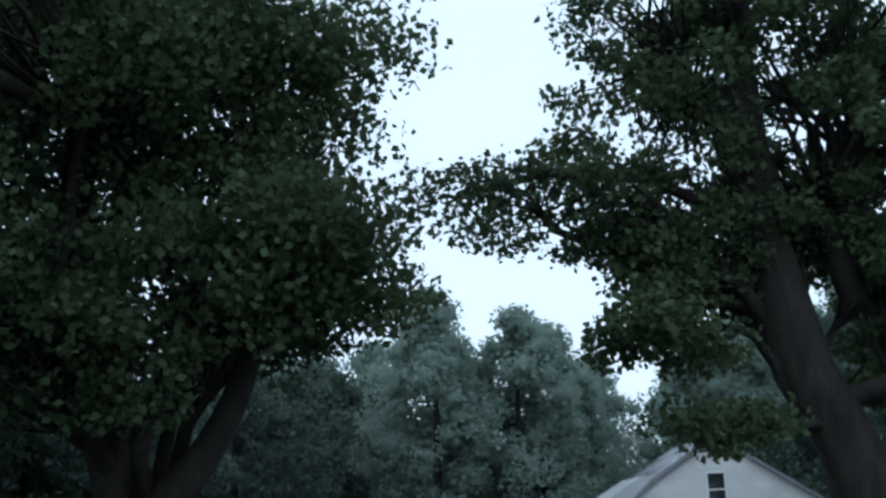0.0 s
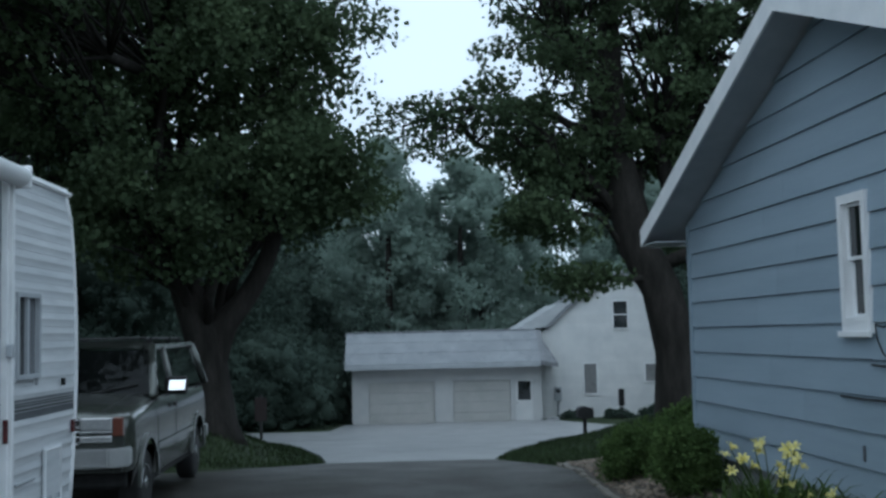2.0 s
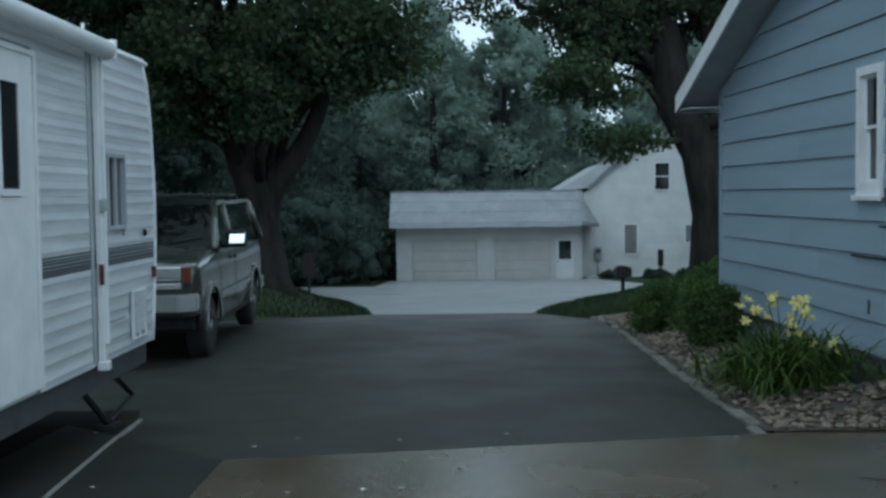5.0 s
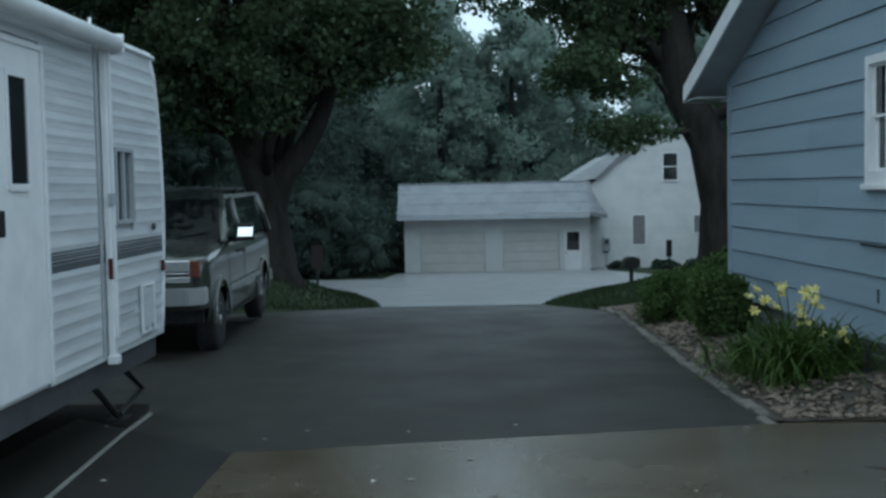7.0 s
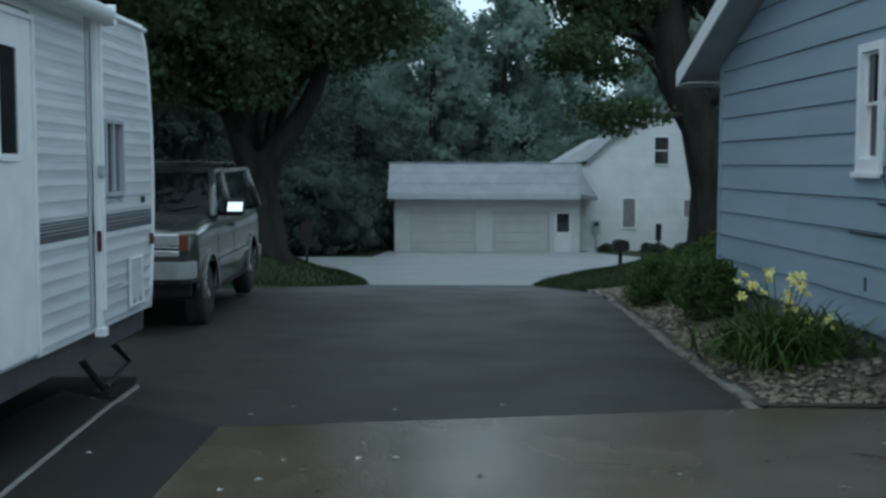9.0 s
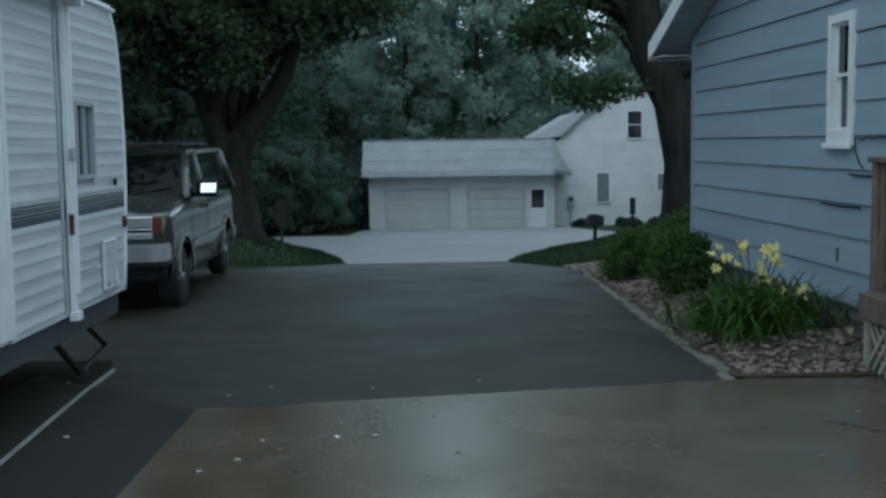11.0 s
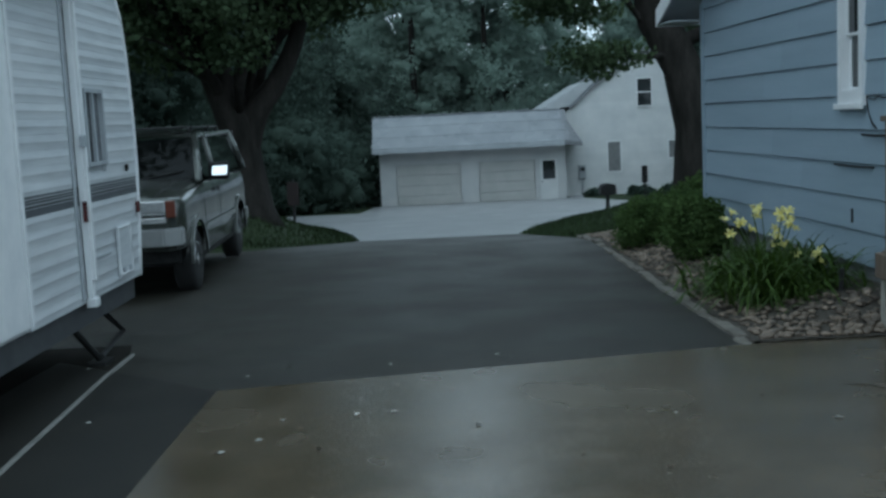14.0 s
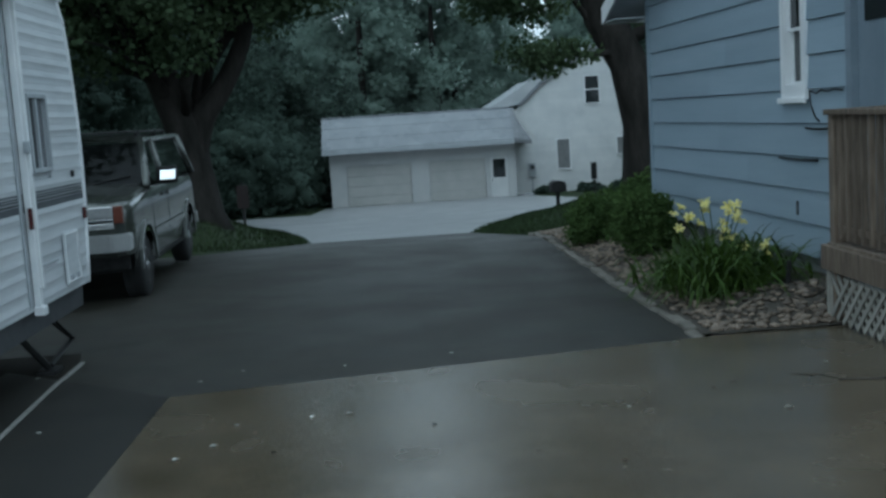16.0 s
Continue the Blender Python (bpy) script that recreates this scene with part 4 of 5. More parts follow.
    for a, b, c, e in ((w2[0], w2[0] + f, w2[2], w2[3]), (w2[1] - f, w2[1], w2[2], w2[3]), (w2[0] + f, w2[1] - f, w2[3] - f, w2[3]), (w2[0] + f, w2[1] - f, w2[2], w2[2] + f)):
        box(w, xs - 0.03, xs + 0.014, a, b, c, e)
    box(w, xs - 0.02, xs + 0.008, 7.80, 7.835, w2[2] + f, w2[3] - f)
    wi = part("sliding_window", w, M_SOFFIT, t, "small sliding window with grey frame")
    part("pane", B(xs - 0.018, xs - 0.012, w2[0] + f, 7.80, w2[2] + f, w2[3] - f), M_DARKGLASS, wi)
    part("pane", B(xs - 0.024, xs - 0.018, 7.835, w2[1] - f, w2[2] + f, w2[3] - f), M_BLINDGLASS, wi, "pane with a grey blind close behind")
    part("curtain", B(xs - 0.0285, xs - 0.0262, 7.86, 7.98, w2[2] + 0.05, w2[3] - 0.05), M_CURTAIN, wi)
    # awning: roller tube and arms
    aw = empty("awning", Matrix.Identity(4), "", "")
    aw.parent = t
    tagged(aw, "rolled white awning with folded arms")
    part("roller", disc_stack(bmesh.new(), [(0, 0.03), (0.02, 0.062), (5.80, 0.062), (5.82, 0.03)], 18, "y"), M_TRIM, aw, "rolled awning tube", True, pose(xs + 0.10, 1.6, 2.60))
    for y in (7.37, 1.75):
        bm = bmesh.new()
        box(bm, xs + 0.006, xs + 0.05, y - 0.028, y + 0.028, 0.46, 2.64, 0.006)
        arm = part("arm", bm, M_TRIM, aw, "white folded awning arm")
        part("inner_arm", B(xs + 0.05, xs + 0.075, y - 0.018, y + 0.018, 0.62, 2.58, 0.004), M_TRIM, arm)
        part("foot_bracket", B(xs + 0.0, xs + 0.07, y - 0.045, y + 0.045, 0.44, 0.50, 0.006), M_TRIM, arm)
        # Grey strip on the skin stands in for the shadow beside the arm.
        part("arm_channel", B(xs - 0.002, xs + 0.006, y - 0.115, y - 0.06, 0.50, 2.60), M_SOFFIT, arm, "grey strip painted as the arm's shadow on the skin")
        part("knob", B(xs + 0.05, xs + 0.09, y - 0.06, y - 0.02, 1.52, 1.60, 0.008), M_SOFFIT, arm)
        part("end_cap", B(xs + 0.02, xs + 0.16, y + 0.035, y + 0.065, 2.53, 2.67, 0.01), M_TRIM, arm)
        part("tie", B(xs + 0.03, xs + 0.06, y - 0.05, y - 0.03, 1.02, 1.16, 0.004), M_RED, arm)
    part("antenna", tube(bmesh.new(), [(xs - 0.06, 7.40, 2.66), (xs - 0.06, 7.40, 2.78)], 0.012, 6), M_TRIM, t)
    # hatch, lights, vent
    hz = bmesh.new()
    box(hz, xs + 0.004, xs + 0.014, 8.10, 8.46, 0.52, 0.92, 0.006)
    ht = part("service_hatch", hz, M_TRAILER, t, "square white service hatch")
    part("hatch_rim", tube(bmesh.new(), [(xs + 0.014, 8.12, 0.55), (xs + 0.014, 8.12, 0.90), (xs + 0.014, 8.44, 0.90), (xs + 0.014, 8.44, 0.55), (xs + 0.014, 8.12, 0.55)], 0.012, 6), M_TRIM, ht)
    part("thumb_latch", B(xs + 0.014, xs + 0.03, 8.18, 8.22, 0.56, 0.60, 0.004), M_SOFFIT, ht)
    part("thumb_latch", B(xs + 0.014, xs + 0.03, 8.34, 8.38, 0.56, 0.60, 0.004), M_SOFFIT, ht)
    part("cable_port", B(xs + 0.004, xs + 0.022, 8.48, 8.53, 1.31, 1.36, 0.006), M_PLASTIC, t)
    part("marker_lamp", B(xs + 0.0, xs + 0.025, 8.70, 8.76, 0.97, 1.06, 0.008), M_RED, t, "red side marker lamp")
    part("access_cover", B(xs + 0.0, xs + 0.012, 7.60, 7.95, 0.735, 0.75, 0.003), M_SOFFIT, t)
    # stabiliser jacks: scissor legs on a foot plate
    for yj in (8.15, 1.2):
        for x in (xs - 0.18, xf + 0.18):
            bm = bmesh.new()
            tube(bm, [(x, yj - 0.68, 0.30), (x, yj - 0.10, -0.06)], 0.026, 6)
            tube(bm, [(x, yj + 0.02, 0.30), (x, yj + 0.55, 0.03), (x, yj - 0.05, -0.06)], 0.026, 6)
            j = part("stabiliser_jack", bm, M_STEEL, t, "black folding stabiliser jack")
            part("foot_plate", B(x - 0.07, x + 0.07, yj - 0.18, yj + 0.04, ground_z + 0.0, ground_z + 0.055, 0.004), M_STEEL, j)
    # wheels
    for y in (3.6, 4.5):
        for x in (xs - 0.22, xf + 0.05):
            tyre = part("wheel", disc_stack(bmesh.new(), [(0, 0.2), (0.0, 0.30), (0.03, 0.34), (0.16, 0.34), (0.19, 0.30), (0.19, 0.2)], 24, "x"), M_RUBBER, t, "", True, pose(x, y, gz(y) + 0.345))
            part("rim", disc_stack(bmesh.new(), [(0.17, 0.2), (0.194, 0.19), (0.18, 0.06), (0.2, 0.05)], 20, "x"), M_TRIM, tyre, "", True)
    return t


trailer()


# ---- parked sport utility ----
def suv():
    """Local: x across (0 on the centre line), y from the front bumper to the rear, z from the ground."""
    W = 1.0
    s = empty("suv", pose(-3.86, 12.06, -0.325, 0, 0, 2.1), "large champagne-grey sport utility parked behind the trailer", "car")
    wy, wr = (0.93, 4.36), 0.385

    def arch(cy, r=0.47, n=10):
        return [(cy + r * math.cos(math.pi * i / n), 0.40 + r * math.sin(math.pi * i / n)) for i in range(n + 1)]
    # body: cross-sections along the car, with rounded shoulders, tucked rockers and open wheel arches
    def over(y):
        z = 0.42 if 0.36 < y < 5.2 else 0.60 if y <= 0.36 else 0.50
        for cy in wy:
            if abs(y - cy) < 0.4699:
                z = 0.40 + math.sqrt(0.47 ** 2 - (y - cy) ** 2)
        return z

    cols = {0.03, 0.05, 0.09, 0.16, 0.26, 0.36, 0.38, 1.42, 1.43, 2.2, 3.0, 5.0, 5.18, 5.22, 5.30, 5.35, 5.38}
    for cy in wy:
        cols |= {cy - 0.472, cy + 0.472} | {cy + 0.469 * math.cos(math.pi * i / 16) for i in range(17)}
    bm = bmesh.new()
    rows = []
    for y in sorted(cols):
        plan = W * float(np.interp(y, [0.03, 0.05, 0.09, 0.16, 0.36, 0.9, 4.6, 5.2, 5.32, 5.38], [0.84, 0.875, 0.91, 0.945, 0.985, 1.0, 1.0, 0.985, 0.955, 0.92]))
        top = float(np.interp(y, [0.03, 0.06, 0.14, 0.6, 1.42, 5.25, 5.38], [1.10, 1.16, 1.195, 1.255, 1.315, 1.315, 1.27]))
        z0 = over(y)
        half = []
        for i in range(9):
            z = z0 + (top - 0.10 - z0) * i / 8
            half.append((plan * float(np.interp(z, [0.40, 0.62, 0.80, 1.0, 1.12, 1.25], [0.935, 0.985, 1.0, 0.998, 0.985, 0.955])), z))
        half += [(plan * 0.935, top - 0.05), (plan * 0.89, top - 0.018), (plan * 0.82, top - 0.004), (plan * 0.70, top + 0.002), (plan * 0.62, top + 0.018), (plan * 0.3, top + 0.026), (0.0, top + 0.028)]
        ring = half + [(-x, z) for x, z in half[-2::-1]]
        rows.append([bm.verts.new((x, y, z)) for x, z in ring])
    for r0, r1 in zip(rows, rows[1:]):
        for i in range(len(r0) - 1):
            bm.faces.new((r0[i], r0[i + 1], r1[i + 1], r1[i]))
    bm.faces.new([bm.verts.new(v.co) for v in rows[0]])
    bm.faces.new([bm.verts.new(v.co) for v in rows[-1]])
    part("body", bm, M_SUV, s, "champagne-grey painted body", True)
    for x in (-0.70, 0.70):
        part("hood_seam", tube(bmesh.new(), [(x * 0.97, 0.16, 1.198), (x, 0.6, 1.259), (x, 1.40, 1.318)], 0.006, 4), M_PLASTIC, s)
    # greenhouse: pillars and roof with glass between
    b0, b1 = 0.96, 0.80
    side = [(1.40, 1.20), (2.12, 1.84), (2.30, 1.885), (4.95, 1.875), (5.05, 1.83), (5.30, 1.21)]

    def wid(z):
        return b0 + (b1 - b0) * (z - 1.3) / 0.58
    # roof panel
    bm = bmesh.new()
    n = 10
    rows = []
    for y, z in ((2.10, 1.82), (2.30, 1.885), (3.2, 1.91), (4.4, 1.905), (4.95, 1.875), (5.08, 1.80)):
        rows.append([bm.verts.new((wid(z) * (2 * i / n - 1), y, z + 0.03 * (1 - (2 * i / n - 1) ** 2))) for i in range(n + 1)])
    for r0, r1 in zip(rows, rows[1:]):
        for i in range(n):
            bm.faces.new((r0[i], r0[i + 1], r1[i + 1], r1[i]))
    bmesh.ops.solidify(bm, geom=bm.faces[:], thickness=0.05)
    part("roof", bm, M_SUV, s, "", True)
    for sg in (-1, 1):
        nm = "pillar"
        for (ya, za, yb, zb2, th) in ((1.40, 1.29, 2.12, 1.85, 0.07), (2.64, 1.29, 2.76, 1.86, 0.06), (5.22, 1.29, 5.0, 1.86, 0.085)):
            bm = tube(bmesh.new(), [(sg * wid(za), ya, za), (sg * wid(zb2), yb, zb2)], th * 0.75, 6)
            part(nm, bm, M_SUV, s, "", True)
        part("roof_rail_trim", tube(bmesh.new(), [(sg * wid(1.85), 2.1, 1.85), (sg * wid(1.87), 5.02, 1.87)], 0.035, 6), M_SUV, s)
        for (y0a, y0b, y1a, y1b, z1) in ((1.62, 2.58, 2.14, 2.69, 1.80), (2.70, 5.12, 2.81, 4.93, 1.80)):
            bm = bmesh.new()
            z0 = 1.325
            x0, x1 = sg * (wid(z0) + 0.004), sg * (wid(z1) + 0.004)
            v = [bm.verts.new(p) for p in ((x0, y0a, z0), (x0, y0b, z0), (x1, y1b, z1), (x1, y1a, z1), (x0 - sg * 0.012, y0a, z0), (x0 - sg * 0.012, y0b, z0), (x1 - sg * 0.012, y1b, z1), (x1 - sg * 0.012, y1a, z1))]
            for f in ((0, 1, 2, 3), (7, 6, 5, 4), (0, 4, 5, 1), (1, 5, 6, 2), (2, 6, 7, 3), (3, 7, 4, 0)):
                bm.faces.new([v[i] for i in f])
            part("side_window", bm, M_GLASS, s, "dark tinted side window")
        # belt moulding, door seams, handles
        part("side_moulding", B(min(sg * W, sg * (W + 0.018)), max(sg * W, sg * (W + 0.018)), 1.45, 3.85, 0.70, 0.77, 0.006), M_SUV, s)
        for yd in (1.50, 2.66):
            part("door_seam", B(min(sg * W, sg * (W + 0.003)), max(sg * W, sg * (W + 0.003)), yd, yd + 0.012, 0.52, 1.26), M_PLASTIC, s)
        for yd in (2.42,):
            part("door_handle", B(min(sg * W, sg * (W + 0.03)), max(sg * W, sg * (W + 0.03)), yd, yd + 0.16, 1.12, 1.17, 0.008), M_PLASTIC, s)
        for cy in wy:
            bm = bmesh.new()
            ring = [(cy + 0.47 * math.cos(math.pi * i / 14), 0.40 + 0.47 * math.sin(math.pi * i / 14)) for i in range(15)]
            ring += [(cy + 0.53 * math.cos(math.pi * i / 14), 0.40 + 0.53 * math.sin(math.pi * i / 14)) for i in range(14, -1, -1)]
            prism(bm, ring, "x", min(sg * (W - 0.01), sg * (W + 0.025)), max(sg * (W - 0.01), sg * (W + 0.025)))
            part("wheel_arch_lip", bm, M_SUV, s)
            part("wheel_well", prism(bmesh.new(), arch(cy, 0.468), "x", min(sg * 0.55, sg * 0.6), max(sg * 0.55, sg * 0.6)), M_PLASTIC, s)
            xo = sg * (W - 0.26)
            ty = part("wheel", disc_stack(bmesh.new(), [(0, 0.22), (0, 0.34), (sg * 0.03, wr), (sg * 0.20, wr), (sg * 0.235, 0.34), (sg * 0.235, 0.22)], 28, "x"), M_RUBBER, s, "black tyre", True, pose(xo, cy, wr))
            part("rim", disc_stack(bmesh.new(), [(sg * 0.20, 0.225), (sg * 0.238, 0.215), (sg * 0.225, 0.17), (sg * 0.20, 0.10), (sg * 0.24, 0.07), (sg * 0.245, 0.03)], 22, "x"), M_CHROME, ty, "bright alloy rim", True)
        # mirror
        mir = part("mirror", B(min(sg * 0.98, sg * 1.24), max(sg * 0.98, sg * 1.24), 1.98, 2.10, 1.28, 1.50, 0.03), M_PLASTIC, s, "large black door mirror")
        part("mirror_cap", B(-0.10, 0.10, -0.012, 0.012, -0.085, 0.085, 0.008), M_MIRROR, mir, "bright chrome mirror cap", m=pose(sg * 1.135, 1.955, 1.40, -38))
    # windscreen and rear glass
    for nm, (ya, za, yb, zb2) in (("windscreen", (1.45, 1.325, 2.10, 1.825)), ("rear_window", (5.30, 1.33, 5.09, 1.80))):
        bm = bmesh.new()
        dy = 0.012
        q = [(sx * (wid(z) - 0.05), y + o, z - abs(o) * 0.8) for o in (0, dy if ya < 3 else -dy) for y, z in ((ya, za), (yb, zb2)) for sx in (-1, 1)]
        v = [bm.verts.new(p) for p in q]
        for f in ((0, 1, 3, 2), (4, 6, 7, 5), (0, 4, 5, 1), (2, 3, 7, 6), (0, 2, 6, 4), (1, 5, 7, 3)):
            bm.faces.new([v[i] for i in f])
        part(nm, bm, M_GLASS, s, "dark glass")
    part("cowl", B(-0.86, 0.86, 1.38, 1.50, 1.295, 1.325, 0.01), M_PLASTIC, s)
    for x in (-0.45, 0.25):
        part("wiper", tube(bmesh.new(), [(x, 1.46, 1.34), (x + 0.5, 1.56, 1.425)], 0.012, 5), M_PLASTIC, s)
    # interior: dashboard, seats, wheel
    part("dashboard", B(-0.8, 0.8, 1.60, 1.95, 1.05, 1.31, 0.05), M_CAB, s)
    for x in (-0.42, 0.42):
        seat = part("seat", B(x - 0.25, x + 0.25, 2.75, 2.95, 0.8, 1.42, 0.06), M_CAB, s, "dark seat")
        part("headrest", B(x - 0.13, x + 0.13, 2.82, 2.92, 1.45, 1.66, 0.04), M_CAB, seat)
    part("bench", B(-0.75, 0.75, 3.75, 3.95, 0.8, 1.45, 0.06), M_CAB, s)
    bm = bmesh.new()
    pts = [(0.42 + 0.19 * math.cos(a), 2.1 + 0.06 * math.sin(a), 1.22 + 0.17 * math.sin(a)) for a in [2 * math.pi * i / 18 for i in range(19)]]
    part("steering_wheel", tube(bm, pts, 0.014, 6), M_CAB, s)
    part("floor_pan", B(-0.95, 0.95, 0.6, 5.2, 0.36, 0.42), M_PLASTIC, s)
    # front: grille, lamps, bumper
    gr = part("grille", B(-0.48, 0.48, 0.012, 0.06, 0.89, 1.16, 0.01), M_PLASTIC, s, "black grille with chrome bars")
    for z in (0.905, 0.97, 1.02, 1.07, 1.145):
        part("grille_bar", B(-0.5, 0.5, -0.012, 0.012, z - 0.012, z + 0.012, 0.004), M_CHROME, gr)
    for sg in (-1, 1):
        lo, hi = (0.50, 0.82) if sg > 0 else (-0.82, -0.50)
        hl = part("headlight", B(lo, hi, 0.0, 0.06, 1.03, 1.16, 0.012), M_LAMP, s, "clear rectangular headlight")
        part("lamp_trim", B(lo, hi, -0.006, 0.06, 0.985, 1.022, 0.004), M_CHROME, hl)
        part("turn_signal", B(lo, hi, 0.0, 0.06, 0.915, 0.975, 0.008), M_LAMP, s, "clear turn signal")
        a, b = (0.825, 0.93) if sg > 0 else (-0.93, -0.825)
        part("side_marker", B(a, b, -0.004, 0.08, 0.97, 1.16, 0.012), M_AMBER, s, "reddish wraparound marker lamp")
    bm = bmesh.new()
    pr = [(-0.98, 0.22), (-0.98, 0.02), (-0.8, -0.08), (0.8, -0.08), (0.98, 0.02), (0.98, 0.22)]
    prism(bm, pr, "z", 0.66, 0.85)
    bmesh.ops.bevel(bm, geom=bm.edges[:], offset=0.015, segments=2, affect="EDGES")
    fb = part("front_bumper", bm, M_BUMPER, s, "dull chrome front bumper")
    part("air_dam", B(-0.9, 0.9, 0.28, 0.36, 0.42, 0.66, 0.02), M_PLASTIC, fb)
    part("licence_plate", B(-0.16, 0.16, -0.095, -0.082, 0.69, 0.82), M_WHITE, fb)
    part("rear_bumper", B(-0.98, 0.98, 5.30, 5.46, 0.48, 0.68, 0.02), M_CHROME, s)
    # roof rack
    rk = empty("roof_rack", Matrix.Identity(4), "", "")
    rk.parent = s
    tagged(rk, "low dark roof rack")
    for sg in (-1, 1):
        part("rack_rail", tube(bmesh.new(), [(sg * 0.66, 2.5, 1.96), (sg * 0.66, 4.9, 1.955)], 0.018, 6), M_STEEL, rk)
    for y in (2.7, 4.0, 4.75):
        part("rack_bar", tube(bmesh.new(), [(-0.66, y, 1.965), (0.66, y, 1.965)], 0.016, 6), M_STEEL, rk)
        for sg in (-1, 1):
            part("rack_foot", B(sg * 0.66 - 0.03, sg * 0.66 + 0.03, y - 0.05, y + 0.05, 1.87, 1.97, 0.01), M_PLASTIC, rk)
    return s


suv()


# ---- porch deck beside the door of the blue house ----
def deck():
    x0, x1, y0, y1, zt = 3.17, 3.66, 4.2, 7.80, 0.50
    d = empty("porch_deck", pose(0, 0, 0), "small weathered brown wooden porch with railing and lattice skirt", "porch")
    n = 9
    for i in range(n):
        w = (y1 - y0) / n
        part("deck_board", B(x0 - 0.02, x1 - 0.01, y0 + i * w + 0.004, y0 + (i + 1) * w - 0.004, zt - 0.035, zt, 0.004), M_WOOD, d)
    part("rim_joist", B(x0, x0 + 0.04, y0, y1, zt - 0.22, zt - 0.037), M_WOOD, d)
    part("end_joist", B(x0 + 0.04, x1, y1 - 0.04, y1, zt - 0.22, zt - 0.037), M_WOOD, d)
    part("fascia_beam", B(x0 - 0.05, x0 - 0.003, y0, y1 + 0.05, zt - 0.20, zt - 0.02, 0.006), M_WOOD, d, "thick brown fascia beam")
    for y in (y0 + 0.05, 6.0, y1 - 0.05):
        part("post", B(x0 + 0.0, x0 + 0.09, y - 0.045, y + 0.045, gz(y) + 0.02, 1.42, 0.006), M_WOOD, d, "square railing post")
    rl = part("top_rail", B(x0 - 0.02, x0 + 0.11, y0, y1 + 0.03, 1.42, 1.46, 0.006), M_WOOD, d, "flat top rail")
    part("bottom_rail", B(x0 + 0.02, x0 + 0.06, y0 + 0.1, y1 - 0.1, 0.58, 0.64, 0.004), M_WOOD, d)
    y = y0 + 0.18
    while y < y1 - 0.13:
        if abs(y - 6.0) > 0.07:
            part("baluster", B(x0 + 0.005, x0 + 0.045, y - 0.019, y + 0.019, 0.53, 1.42, 0.003), M_WOOD, d)
        y += 0.125
    part("end_baluster", B(x0 + 0.2, x0 + 0.24, y1 - 0.06, y1 - 0.02, 0.5, 1.42), M_WOOD, d)
    part("end_rail", B(x0 + 0.11, x1 - 0.01, y1 - 0.09, y1 + 0.0, 1.42, 1.46, 0.006), M_WOOD, d)
    # lattice skirt: crossed laths
    la = empty("lattice", Matrix.Identity(4), "", "")
    la.parent = d
    tagged(la, "pale weathered diagonal lattice skirt")
    zlo, zhi = -0.06, 0.27
    L = zhi - zlo
    yy = y0
    while yy < y1 + L:
        for sgn, xo in ((1, -0.012), (-1, -0.024)):
            ya, yb = (yy - L, yy) if sgn > 0 else (yy, yy - L)
            pa, pb = (ya, zlo), (yb, zhi)
            if min(ya, yb) < y0 or max(ya, yb) > y1:
                continue
            dy, dz = pb[0] - pa[0], pb[1] - pa[1]
            k = 0.017 / math.hypot(dy, dz)
            o = (-dz * k, dy * k)
            part("lath", prism(bmesh.new(), [(pa[0] + o[0], pa[1] + o[1]), (pa[0] - o[0], pa[1] - o[1]), (pb[0] - o[0], pb[1] - o[1]), (pb[0] + o[0], pb[1] + o[1])], "x", x0 + xo, x0 + xo + 0.01), M_LATTICE, la)
        yy += 0.115
    part("lattice_frame", B(x0 - 0.03, x0 - 0.002, y1 - 0.05, y1 - 0.01, gz(7.7) + 0.02, 0.30), M_LATTICE, la)


deck()

# ---- planting bed beside the drive ----
BED_L = [(7.5, 2.14), (7.95, 2.16), (10.8, 2.24), (13, 2.28), (16.2, 2.32), (18.4, 2.25)]


def bed_left(y):
    return float(np.interp(y, [a for a, _ in BED_L], [b for _, b in BED_L]))


def wall_x(y):
    return 3.38 + (13.9 - y) * 0.0507 if y < 13.9 else 5.2


def bed_z(x, y):
    f = smooth01((x - bed_left(y)) / 1.1)
    return gz(y) + 0.035 + 0.16 * f * smooth01((19 - y) / 2) * smooth01((y - 7.6) / 1.1)


def planting_bed():
    vs, fs = [], []
    ny, nx = 60, 12
    for j in range(ny + 1):
        y = 7.56 + (18.6 - 7.56) * j / ny
        for i in range(nx + 1):
            x = bed_left(y) + (wall_x(y) + 0.1 - bed_left(y)) * i / nx
            vs.append((x, y, max(bed_z(x, y), lawn(x, y) + 0.02) + 0.012 * noise.noise(Vector((x * 5, y * 5, 0)))))
    n = nx + 1
    fs = [(j * n + i, j * n + i + 1, (j + 1) * n + i + 1, (j + 1) * n + i) for j in range(ny) for i in range(nx)]
    tagged(add("planting_bed", mesh_from("planting_bed", vs, fs, True), M_SOIL), "brown soil and gravel planting bed along the house", "flower bed", kind="structure")


planting_bed()


def pebble(seed, n=2):
    bm = bmesh.new()
    bmesh.ops.create_icosphere(bm, subdivisions=1, radius=1)
    r = np.random.default_rng(seed)
    for v in bm.verts:
        v.co *= 1 + r.normal() * 0.13
        v.co.z *= 0.6
    me = bpy.data.meshes.new("stone")
    bm.to_mesh(me)
    bm.free()
    me.polygons.foreach_set("use_smooth", [True] * len(me.polygons))
    me.materials.append(M_STONE)
    return me


